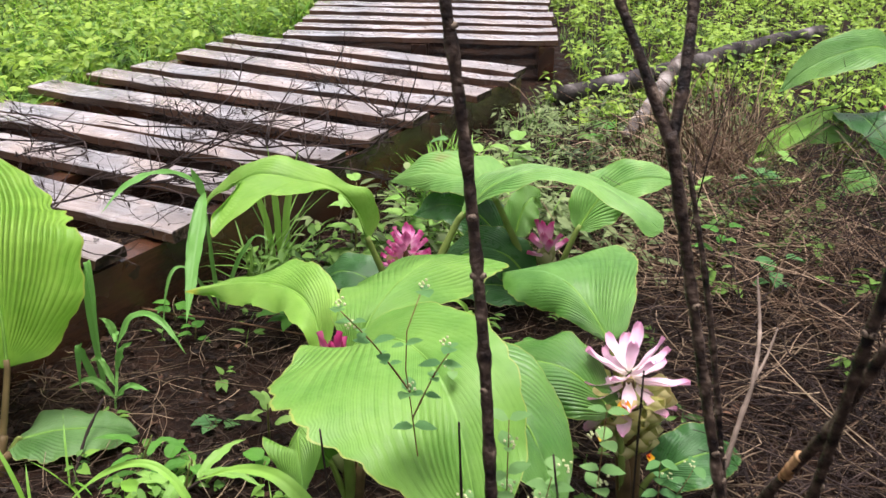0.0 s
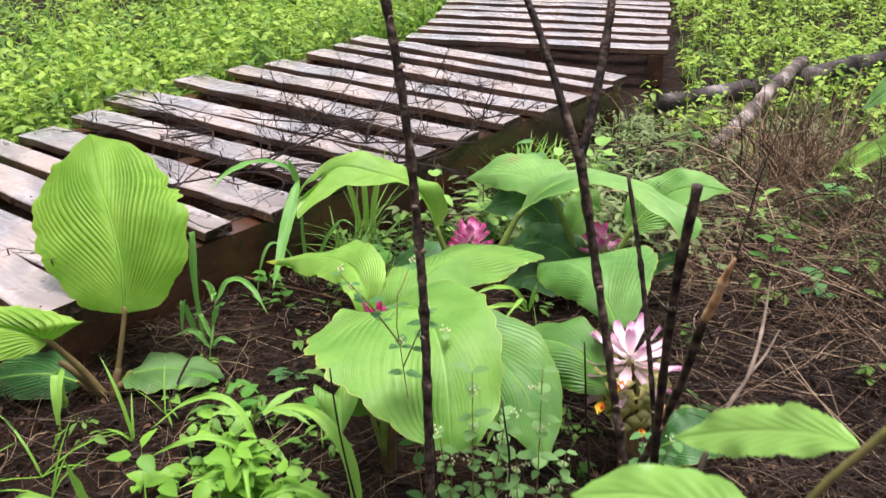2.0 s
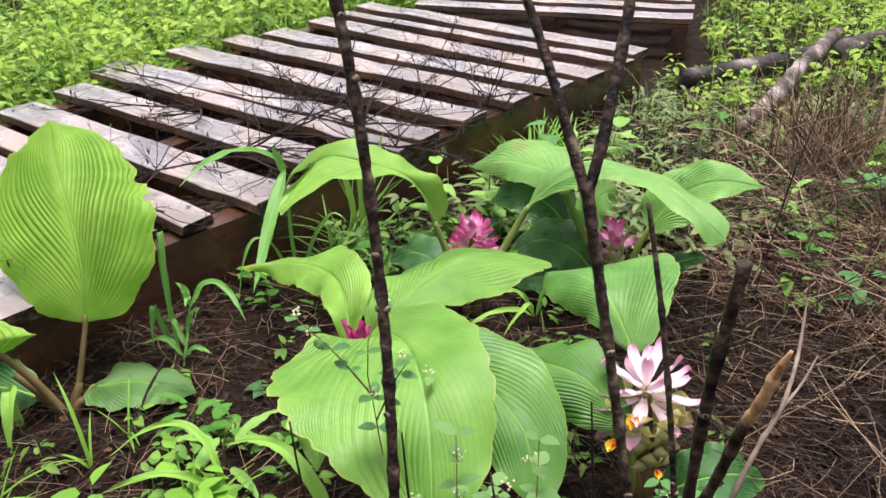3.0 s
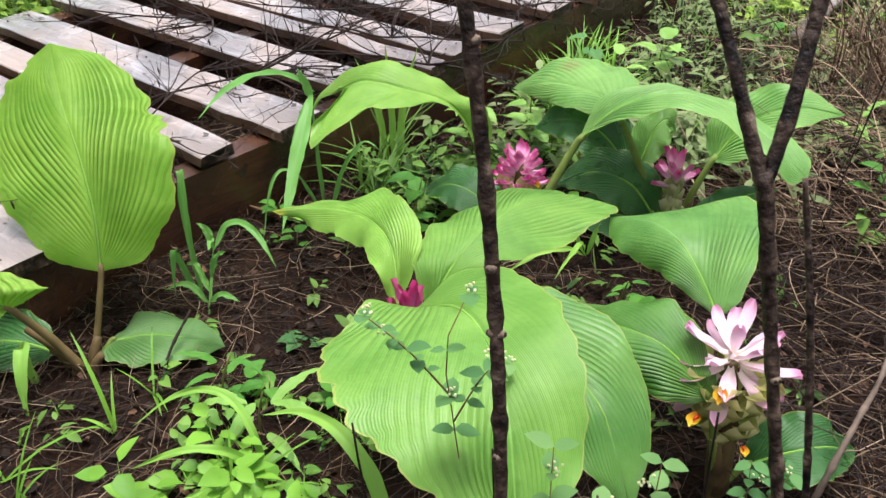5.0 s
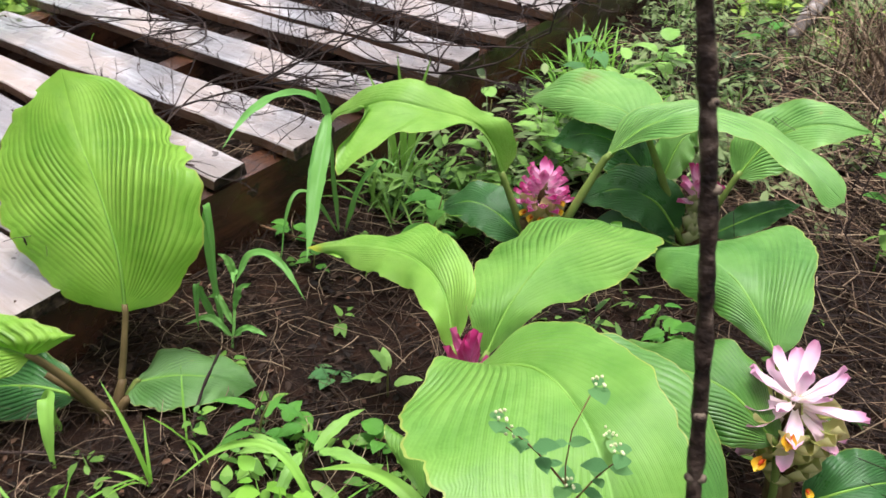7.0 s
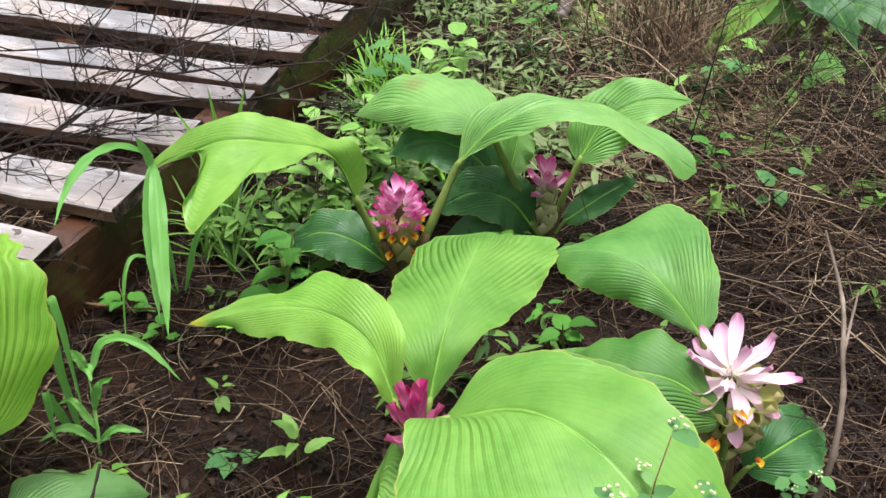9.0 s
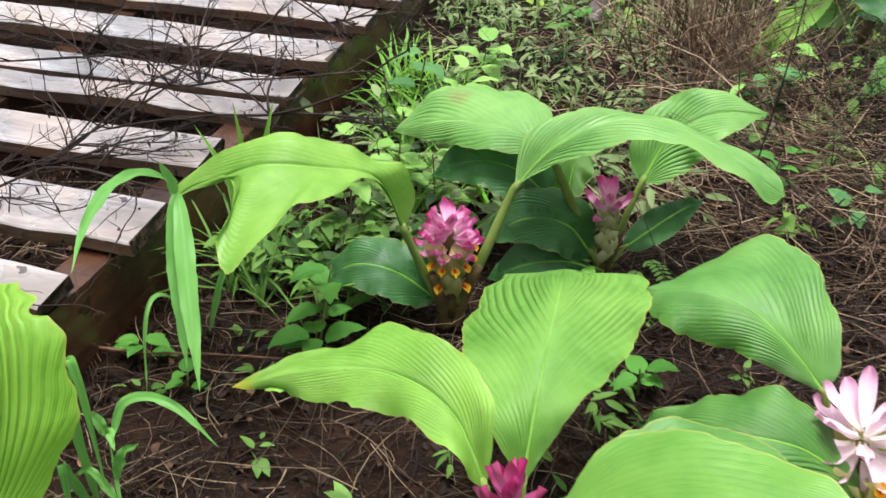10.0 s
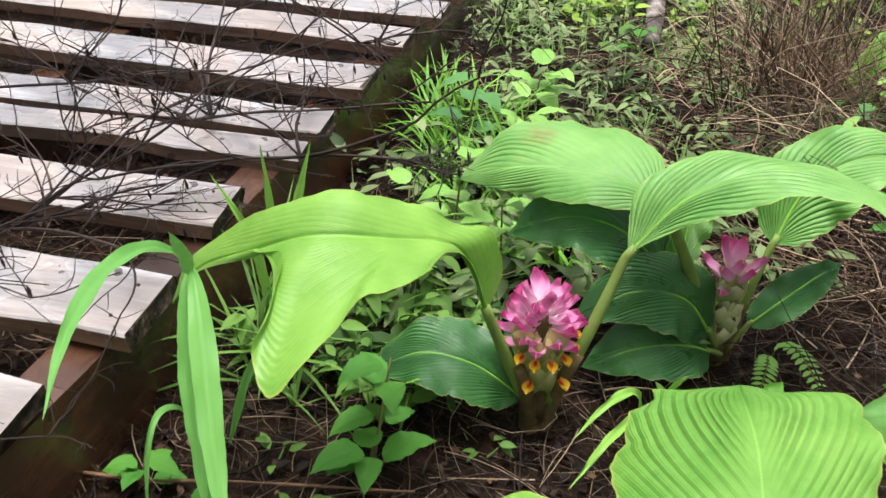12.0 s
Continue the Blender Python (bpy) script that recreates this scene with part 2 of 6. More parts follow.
PLANK_EDGE = wood_material("dark_plank_edge", (0.17, 0.115, 0.085), (0.05, 0.034, 0.026), (0.20, 0.10, 0.055))
# stringer wood twice: rust-brown as lit on top, near-black as shaded on the sides
STRINGER_TOP = wood_material("lit_rust_brown_stringer_wood", (0.44, 0.20, 0.09), (0.18, 0.070, 0.030), (0.50, 0.20, 0.07))
STRINGER = wood_material("shaded_stringer_wood", (0.045, 0.024, 0.015), (0.013, 0.009, 0.007), (0.12, 0.045, 0.020))
BARK = rough_material("charred_bark", [(0.36, (0.008, 0.006, 0.006)), (0.52, (0.045, 0.030, 0.022)), (0.63, (0.115, 0.080, 0.058)), (0.74, (0.26, 0.20, 0.15))], 70, 0.48, 150, 1.0, 0.004)
BARK_WARM = rough_material("warm_bark", [(0.3, (0.05, 0.03, 0.02)), (0.6, (0.18, 0.10, 0.055)), (0.8, (0.38, 0.22, 0.11))], 16, 0.75, 70, 0.9, 0.003)
SPLIT_WOOD = rough_material("bare_split_wood", [(0.3, (0.16, 0.08, 0.03)), (0.5, (0.42, 0.24, 0.11)), (0.75, (0.60, 0.42, 0.24))], 60, 0.7, 120, 0.8, 0.002)
BARK_PALE = rough_material("grey_bark", [(0.3, (0.06, 0.046, 0.034)), (0.55, (0.17, 0.13, 0.10)), (0.75, (0.34, 0.27, 0.21))], 14, 0.75, 60, 0.9, 0.003)
RUST = rough_material("rusty_nail", [(0.3, (0.02, 0.012, 0.008)), (0.7, (0.08, 0.035, 0.018))], 300, 0.7)
SCAR = rough_material("pale_branch_scar", [(0.3, (0.09, 0.065, 0.045)), (0.7, (0.24, 0.185, 0.13))], 60, 0.7)
LOG_PALE = rough_material("weathered_log", [(0.38, (0.03, 0.025, 0.022)), (0.52, (0.13, 0.105, 0.09)), (0.7, (0.42, 0.38, 0.35))], 11, 0.7, 30, 1.0, 0.008)
LOG = rough_material("charred_log", [(0.35, (0.016, 0.014, 0.013)), (0.55, (0.07, 0.06, 0.055)), (0.72, (0.30, 0.27, 0.26))], 9, 0.7, 30, 1.0, 0.01)
STRAW = rough_material("straw_litter", [(0.3, (0.022, 0.012, 0.007)), (0.6, (0.048, 0.027, 0.016)), (0.8, (0.42, 0.31, 0.20))], 3, 0.6, 200, 0.2, 0.001, "island", 3.1)
STRAW_DARK = rough_material("rotten_litter", [(0.3, (0.006, 0.004, 0.003)), (0.6, (0.016, 0.010, 0.007)), (0.8, (0.05, 0.029, 0.018))], 3, 0.7, 200, 0.2, 0.001, "island")
LITTER = rough_material("brown_litter", [(0.3, (0.03, 0.018, 0.011)), (0.6, (0.085, 0.045, 0.027)), (0.8, (0.20, 0.11, 0.065))], 5, 0.7, 200, 0.2, 0.001, "island")
TWIG = rough_material("dead_twig", [(0.3, (0.012, 0.008, 0.007)), (0.6, (0.035, 0.023, 0.019)), (0.8, (0.13, 0.09, 0.075))], 12, 0.7, 120, 0.5, 0.001)
HAY = rough_material("dead_grass", [(0.3, (0.040, 0.023, 0.014)), (0.6, (0.130, 0.078, 0.047)), (0.8, (0.56, 0.41, 0.27))], 5, 0.7, 200, 0.2, 0.001, "island", 2.3)
WEED = weed_material("weed_leaf", (0.060, 0.145, 0.025), (0.165, 0.31, 0.055), rough=0.6)
WEED_OLIVE = weed_material("olive_weed_leaf", (0.085, 0.145, 0.050), (0.270, 0.350, 0.140), rough=0.6)
WEED_BRIGHT = weed_material("bright_weed_leaf", (0.14, 0.29, 0.03), (0.37, 0.54, 0.075), 0.35)
WEED_FRESH = weed_material("fresh_weed_leaf", (0.07, 0.20, 0.03), (0.20, 0.38, 0.06), rough=0.5)
WEED_ONE = weed_material("broad_weed_leaf", (0.05, 0.19, 0.025), (0.11, 0.31, 0.04), per="object", rough=0.6)
WEED_BLUE = weed_material("bluish_weed_leaf", (0.06, 0.18, 0.06), (0.13, 0.30, 0.09), per="object", rough=0.75)
WEED_SAGE = weed_material("sage_weed_leaf", (0.10, 0.24, 0.065), (0.20, 0.37, 0.12), per="object", rough=0.75)
RED_STEM = rough_material("reddish_weed_stem", [(0.3, (0.16, 0.07, 0.035)), (0.7, (0.26, 0.16, 0.07))], 20, 0.6)
GRASS = weed_material("grass_blade", (0.09, 0.25, 0.025), (0.22, 0.46, 0.05))
GRASS_ONE = weed_material("broad_grass_blade", (0.115, 0.32, 0.065), (0.20, 0.44, 0.10), per="object")
GRASS_LIGHT = weed_material("light_grass_blade", (0.19, 0.42, 0.06), (0.29, 0.54, 0.09), per="object")
SERRATE = weed_material("shrub_leaf", (0.19, 0.40, 0.07), (0.30, 0.53, 0.12), per="object", rough=0.38)
WEED_STEM = rough_material("weed_stem", [(0.3, (0.10, 0.14, 0.03)), (0.7, (0.20, 0.15, 0.06))], 20, 0.6)
TINY_FLOWER = rough_material("pale_tiny_flower", [(0.3, (0.55, 0.58, 0.28)), (0.7, (0.70, 0.72, 0.42))], 80, 0.6)


# ---- mesh helpers ----
def mesh_of(name, verts, faces, mat, uv=None, smooth=True):
    me = bpy.data.meshes.new(name)
    me.from_pydata([tuple(v) for v in verts], [], [tuple(f) for f in faces])
    me.materials.append(mat)
    if smooth:
        me.polygons.foreach_set("use_smooth", [True] * len(me.polygons))
    if uv is not None:
        lay = me.uv_layers.new(name="UVMap")
        idx = np.empty(len(me.loops), dtype=np.int32)
        me.loops.foreach_get("vertex_index", idx)
        uv = np.asarray(uv, dtype=np.float32)
        lay.data.foreach_set("uv", uv[idx][:, :2].ravel())
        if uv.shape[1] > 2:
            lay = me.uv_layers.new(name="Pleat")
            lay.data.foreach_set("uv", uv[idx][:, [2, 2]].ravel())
    me.update()
    return me


def part(name, data, parent, label="", m=None):
    ob = new(name, data)
    if parent is not None:
        ob.parent = parent
    if m is not None:
        ob.matrix_basis = m
    if label:
        tagged(ob, label)
    return ob


def thing(name, at, label, category, group="", kind="", data=None):
    ob = new(name, data)
    ob.location = at
    return tagged(ob, label, category, group, kind)


def spline(points, n):
    """Points evenly spread along a smooth curve through the given ones."""
    p = np.array([tuple(q) for q in points], dtype=float)
    if len(p) == 2:
        p = np.stack([p[0], (p[0] + p[1]) / 2, p[1]])
    ext = np.vstack([2 * p[0] - p[1], p, 2 * p[-1] - p[-2]])
    out = []
    for i in range(1, len(ext) - 2):
        a, b, c, d = ext[i - 1:i + 3]
        for s in np.linspace(0, 1, 24, endpoint=False):
            out.append(0.5 * (2 * b + (c - a) * s + (2 * a - 5 * b + 4 * c - d) * s * s + (3 * b - a - 3 * c + d) * s ** 3))
    out.append(p[-1])
    out = np.array(out)
    run = np.concatenate([[0], np.cumsum(np.linalg.norm(np.diff(out, axis=0), axis=1))])
    want = np.linspace(0, run[-1], n)
    return np.stack([np.interp(want, run, out[:, k]) for k in range(out.shape[1])], 1), run[-1]


def tube(points, radii, sides=7, n=12, wobble=0.0, seed=0, flat=1.0):
    """A tapered, slightly uneven tube along a curve, with closed ends."""
    rng = np.random.default_rng(seed)
    c, _ = spline(points, n)
    r = np.interp(np.linspace(0, 1, n), np.linspace(0, 1, len(radii)), radii)
    t = np.gradient(c, axis=0)
    t /= np.linalg.norm(t, axis=1)[:, None] + 1e-9
    ref = np.array([0.3, 0.9, 0.2]) if abs(t[0][2]) > 0.6 else np.array([0.1, 0.1, 1.0])
    verts, faces = [], []
    for i in range(n):
        a = np.cross(t[i], ref)
        a /= np.linalg.norm(a) + 1e-9
        b = np.cross(a, t[i])
        for k in range(sides):
            w = 2 * math.pi * k / sides
            rr = r[i] * (1 + wobble * rng.uniform(-1, 1) + wobble * 1.5 * math.sin(i * 1.7 + seed) * math.sin(i * 0.61 + 2 * seed))
            verts.append(c[i] + rr * (math.cos(w) * a + flat * math.sin(w) * b))
    for i in range(n - 1):
        for k in range(sides):
            j = (k + 1) % sides
            faces.append((i * sides + k, i * sides + j, (i + 1) * sides + j, (i + 1) * sides + k))
    faces.append(tuple(range(sides - 1, -1, -1)))
    faces.append(tuple((n - 1) * sides + k for k in range(sides)))
    return np.array(verts), faces


def stamp(tv, tf, mats, offs):
    """Copies of a small template under many turns and shifts, as one set of points and faces."""
    n, k = len(mats), len(tv)
    v = (np.einsum("nij,kj->nki", mats, tv) + offs[:, None, :]).reshape(-1, 3)
    faces = []
    for q in tf:
        faces.append(np.arange(n)[:, None] * k + np.array(q)[None, :])
    out = []
    for f in faces:
        out.extend(map(tuple, f.tolist()))
    return v, out


def turns(yaw, pitch, roll, scale):
    """Matrices that take +x to heading yaw, raised by pitch, rolled, and scaled."""
    cy, sy, cp, sp, cr, sr = np.cos(yaw), np.sin(yaw), np.cos(pitch), np.sin(pitch), np.cos(roll), np.sin(roll)
    x = np.stack([cy * cp, sy * cp, sp], -1)
    y0 = np.stack([-sy, cy, np.zeros_like(cy)], -1)
    z0 = np.cross(x, y0)
    y = y0 * cr[:, None] + z0 * sr[:, None]
    z = z0 * cr[:, None] - y0 * sr[:, None]
    return np.stack([x, y, z], -1) * np.asarray(scale).reshape(-1, 1, 1)


def small_leaf(width=0.5, arch=0.15, fold=0.12, rows=4):
    """A unit leaf along +x: ovate, folded along its rib and arched."""
    v, f = [(0, 0, 0)], []
    for i in range(1, rows):
        u = i / rows
        w = width / 2 * math.sin(math.pi * u ** 0.75) ** 0.8
        z = -arch * u * u
        v += [(u, -w, z + fold * w * 2), (u, 0, z), (u, w, z + fold * w * 2)]
    v.append((1, 0, -arch))
    last = len(v) - 1
    f += [(0, 1, 2), (0, 2, 3)]
    for i in range(rows - 2):
        a = 1 + 3 * i
        f += [(a, a + 3, a + 4, a + 1), (a + 1, a + 4, a + 5, a + 2)]
    a = last - 3
    f += [(a, last, a + 1), (a + 1, last, a + 2)]
    return np.array(v), f


def ground_z(x, y):
    return 0.012 * math.sin(3.1 * x + 1.0) * math.cos(2.6 * y) + 0.008 * math.sin(9 * x + 4 * y) + 0.035 * math.exp(-((x + 0.55) ** 2 + (y - 0.95) ** 2) / 0.12) - 0.01


def ground_zs(x, y):
    return 0.012 * np.sin(3.1 * x + 1.0) * np.cos(2.6 * y) + 0.008 * np.sin(9 * x + 4 * y) + 0.035 * np.exp(-((x + 0.55) ** 2 + (y - 0.95) ** 2) / 0.12) - 0.01


# ---- ground: one sheet to the horizon, fine near the walk ----
def build_ground():
    ax = np.concatenate([-np.geomspace(600, 4.2, 16), np.arange(-4, 4.01, 0.05), np.geomspace(4.2, 600, 16)])
    ay = np.concatenate([-np.geomspace(600, 1.3, 16), np.arange(-1.2, 6.01, 0.05), np.geomspace(6.2, 600, 16)])
    X, Y = np.meshgrid(ax, ay)
    Z = ground_zs(X, Y)
    rng = np.random.default_rng(3)
    near = (abs(X) < 4) & (Y > -1.2) & (Y < 6)
    Z = Z + near * rng.uniform(-0.006, 0.006, X.shape)
    nx, ny = len(ax), len(ay)
    verts = np.stack([X.ravel(), Y.ravel(), Z.ravel()], 1)
    faces = [(j * nx + i, j * nx + i + 1, (j + 1) * nx + i + 1, (j + 1) * nx + i) for j in range(ny - 1) for i in range(nx - 1)]
    ob = new("ground", mesh_of("ground", verts, faces, SOIL))
    tagged(ob, "dark wet brown soil strewn with rotting plant litter", "ground", kind="structure")


build_ground()


# ---- pallets ----
def plank_mesh(length, width, thick, seed):
    """A sawn board along +x with worn, uneven edges; its far-right top corner is the origin."""
    rng = np.random.default_rng(seed)
    n = 14
    verts, faces = [], []
    bev = 0.0025
    ring = [(0, -bev), (-bev, 0), (-width + bev, 0), (-width, -bev), (-width, -thick + bev), (-width + bev, -thick), (-bev, -thick), (0, -thick + bev)]
    for i in range(n):
        x = length * i / (n - 1)
        dy, dz = rng.uniform(-0.0025, 0.0025, 2)
        dw = rng.uniform(-0.0025, 0.0025)
        cup = 0.002 * math.sin(3 * x + seed)
        for k, (y, z) in enumerate(ring):
            end = 0.004 * rng.uniform(-1, 1) if i in (0, n - 1) else 0
            verts.append((x + end, y + dy + (dw if k in (2, 3, 4, 5) else 0), z + dz + cup))
    for i in range(n - 1):
        for k in range(8):
            j = (k + 1) % 8
            faces.append((i * 8 + k, (i + 1) * 8 + k, (i + 1) * 8 + j, i * 8 + j))
    faces.append(tuple(range(8)))
    faces.append(tuple((n - 1) * 8 + k for k in range(7, -1, -1)))
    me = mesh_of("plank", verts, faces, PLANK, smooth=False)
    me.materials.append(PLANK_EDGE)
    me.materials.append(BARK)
    # sides and underside take a darker brown than the top, ends the charred black
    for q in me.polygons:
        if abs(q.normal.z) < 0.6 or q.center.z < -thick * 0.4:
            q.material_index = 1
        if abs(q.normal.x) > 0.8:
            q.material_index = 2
    return me


def beam(name, a, b, width, height, mat, parent, seed):
    """An upright board from a to b (its top line), as a stringer under the slats."""
    a, b = Vector(a), Vector(b)
    d = b - a
    me_len = d.length
    rng = np.random.default_rng(seed)
    verts, faces, n = [], [], 12
    for i in range(n):
        x = me_len * i / (n - 1)
        w, h = width / 2 + rng.uniform(-0.002, 0.002), height + rng.uniform(-0.003, 0.003)
        for y, z in ((-w, 0), (w, 0), (w + 0.001, -h / 2), (w, -h), (-w, -h), (-w - 0.001, -h / 2)):
            verts.append((x, y, z))
    for i in range(n - 1):
        for k in range(6):
            j = (k + 1) % 6
            faces.append((i * 6 + k, i * 6 + j, (i + 1) * 6 + j, (i + 1) * 6 + k))
    faces += [tuple(range(5, -1, -1)), tuple((n - 1) * 6 + k for k in range(6))]
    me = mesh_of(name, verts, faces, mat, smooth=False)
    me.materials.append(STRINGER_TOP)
    # upward faces get the lit tone; the shade on the rest is in their colour
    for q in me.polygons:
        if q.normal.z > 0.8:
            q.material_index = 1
    yaw = math.degrees(math.atan2(d.y, d.x))
    return part(name, me, parent, "", pose(a.x, a.y, a.z, 0, -math.degrees(math.atan2(d.z, math.hypot(d.x, d.y))), yaw))


def nail_mesh():
    tv, tf = tube([(0, 0, -0.004), (0, 0, 0.0), (0, 0, 0.0012)], [0.0032, 0.0036, 0.0028], 8, 4)
    return mesh_of("nail", tv, tf, RUST)


NAIL = nail_mesh()


def pallet(boards, stringers, top, label, thick=0.024):
    root = thing("wooden_pallet", (0, 0, 0), label, "pallet", "row of pallets on the ground")
    for i, (rx, ry, lx, ly, w, dz) in enumerate(boards):
        d = Vector((lx - rx, ly - ry, 0))
        yaw = math.degrees(math.atan2(d.y, d.x))
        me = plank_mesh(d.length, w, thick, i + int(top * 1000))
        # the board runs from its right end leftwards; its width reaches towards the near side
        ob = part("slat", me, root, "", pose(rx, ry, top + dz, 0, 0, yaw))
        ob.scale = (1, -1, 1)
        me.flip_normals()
        for share in (0.03, 0.5, 0.96):
            for side in (0.25, 0.75):
                q = Vector((rx, ry, 0)) + d * share + Vector((d.y, -d.x, 0)).normalized() * -w * side
                part("nail", NAIL, root, "", pose(q.x, q.y, top + dz + 0.001) @ Matrix.Scale(0.6, 4))
    for k, (ax, ay, bx, by, w) in enumerate(stringers):
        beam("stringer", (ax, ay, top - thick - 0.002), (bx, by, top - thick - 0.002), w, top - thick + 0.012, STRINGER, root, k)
    return root


BOARDS_NEAR = [
    (-0.541, 1.458, -1.43, 1.905, 0.075, 0.002), (-0.432, 1.622, -1.36, 2.04, 0.113, 0.004), (-0.357, 1.82, -1.325, 2.225, 0.10, 0.003),
    (-0.262, 1.955, -1.36, 2.392, 0.062, 0.0), (-0.218, 2.048, -1.341, 2.486, 0.085, 0.002), (-0.128, 2.197, -1.223, 2.688, 0.105, 0.008),
    (-0.031, 2.387, -1.128, 2.878, 0.10, 0.004), (0.067, 2.543, -1.03, 3.013, 0.10, 0.002), (0.146, 2.69, -0.94, 3.226, 0.10, 0.0),
    (0.225, 2.86, -0.91, 3.36, 0.055, -0.004), (0.264, 3.0, -0.856, 3.518, 0.095, 0.0),
]
pallet(BOARDS_NEAR, [(-0.70, 1.22, 0.225, 2.99, 0.055), (-1.0, 1.60, -0.30, 3.2, 0.055), (-1.40, 1.83, -0.86, 3.48, 0.055)], 0.165,
       "weathered grey pallet with wet slats, strewn with dry twigs")
pallet([(-0.66, 1.105, -1.47, 1.53, 0.11, 0.0), (-0.65, 1.235, -1.47, 1.62, 0.105, 0.0), (-0.63, 1.395, -1.46, 1.80, 0.105, 0.0)],
       [(-0.72, 1.04, -0.67, 1.37, 0.05), (-1.44, 1.42, -1.43, 1.75, 0.05)], 0.16, "short grey pallet end behind the tall leaf")
BOARDS_FAR = []
for k in range(10):
    y = 3.69 + 0.195 * k + 0.02 * math.sin(5 * k)
    BOARDS_FAR.append((0.43 + 0.006 * k + 0.01 * math.sin(9 * k), y, -0.70 - 0.003 * k + 0.02 * math.sin(7 * k), y + 0.06 + 0.03 * math.sin(3 * k), 0.10 + 0.02 * math.sin(11 * k), 0.0))
pallet(BOARDS_FAR, [(0.38, 3.58, 0.45, 5.45, 0.06), (-0.14, 3.6, -0.12, 5.48, 0.06), (-0.67, 3.66, -0.69, 5.5, 0.06)], 0.14,
       "far grey pallet with wet slats standing among bright weeds")


# ---- ginger plants ----
def sheet(rib, left, right, pleat=0.0008, veins=17, lean=0.68, ruffle=0.004, bulge=(0.06, 0.06), seed=0, nv=52, bites=(), teeth=0.0, sides=(1.0, 1.0)):
    """A pleated leaf surface between three curves from base to tip: rib, left margin and right margin."""
    _, length = spline(rib, 10)
    nu = int(min(170, max(20, length / 0.002)))
    c, length = spline(rib, nu)
    e = {-1: spline(left, nu)[0], 1: spline(right, nu)[0]}
    rng = np.random.default_rng(seed)
    ph = rng.uniform(0, 6, 6)
    vs = np.linspace(-1, 1, 2 * nv + 1)
    u = np.linspace(0, 1, nu)
    P, X = np.zeros((nu, len(vs), 3)), np.zeros((nu, len(vs)))
    for j, v in enumerate(vs):
        k, a = (1 if v > 0 else -1), abs(v)
        reach = np.ones(nu)
        for bu, bv, br in bites:
            if (bv > 0) == (v > 0):
                reach *= 1 - abs(bv) * a ** 8 * np.maximum(0, np.cos(np.clip((u - bu) / br, -1, 1) * math.pi / 2)) ** 0.7
        reach *= 1 + a ** 6 * (0.016 * np.sin(37 * u + ph[0] + k) + 0.055 * np.abs(np.sin(27 * u + 2 * np.sin(7 * u + ph[4]) + k)) + 0.008 * np.sin(131 * u + ph[2]) + teeth * (np.modf(u * 26)[0] - 0.5))
        P[:, j] = c + (e[k] - c) * (a * reach)[:, None]
        X[:, j] = np.linalg.norm(e[k] - c, axis=1) * a
    du, dv = np.gradient(P, axis=0), np.gradient(P, axis=1)
    N = np.cross(dv, du)
    N /= np.linalg.norm(N, axis=2)[:, :, None] + 1e-12
    # keep the facing steady from row to row, and pointing up on the whole
    mean = N[:, nv - 3:nv + 4].mean(axis=(0, 1))
    if mean[2] < 0:
        N = -N
    N[:2], N[-2:] = N[2], N[-3]
    A = np.abs(vs)[None, :]
    W = np.maximum(np.linalg.norm(e[1] - c, axis=1), np.linalg.norm(e[-1] - c, axis=1))[:, None] / (X.max() + 1e-9)
    side = (vs > 0)[None, :]
    # veins leave the rib at a narrow angle, fan out from the base and draw together at the tip
    phase = (u[:, None] - lean * A ** 0.85) * veins + np.where(side, 0.37, 0.0)
    phase = phase + 0.25 * np.sin(phase * 0.83 + ph[5]) + 0.15 * np.sin(phase * 0.31 + 5 * A + ph[0])
    crest = 0.5 + 0.5 * np.cos(2 * math.pi * phase)
    strength = np.minimum(1, A * 4) * (1 - 0.75 * A ** 3) * np.minimum(1, W * 2.0) * (0.6 + 0.4 * np.sin(phase * 0.45 + 4 * A + ph[3])) * np.where(side, sides[1], sides[0])
    lift = -0.25 * pleat * crest * strength
    lift += ruffle * A ** 2.2 * np.minimum(1, W * 2) * (np.sin(15 * u[:, None] + ph[1] + 2 * side) + 0.7 * np.sin(31 * u[:, None] + ph[2] - side))
    lift += np.where(side, bulge[1], bulge[0]) * X.max() * 4 * A * (1 - A) * W
    lift -= min(0.0018, 0.03 * X.max()) * np.exp(-(A * 20) ** 2)
    P = P + N * lift[:, :, None]
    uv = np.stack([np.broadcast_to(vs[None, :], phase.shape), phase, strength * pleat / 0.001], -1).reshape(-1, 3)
    w = len(vs)
    I = (np.arange(nu - 1)[:, None] * w + np.arange(w - 1)[None, :]).ravel()
    faces = np.stack([I, I + 1, I + w + 1, I + w], 1).tolist()
    return P.reshape(-1, 3), faces, uv


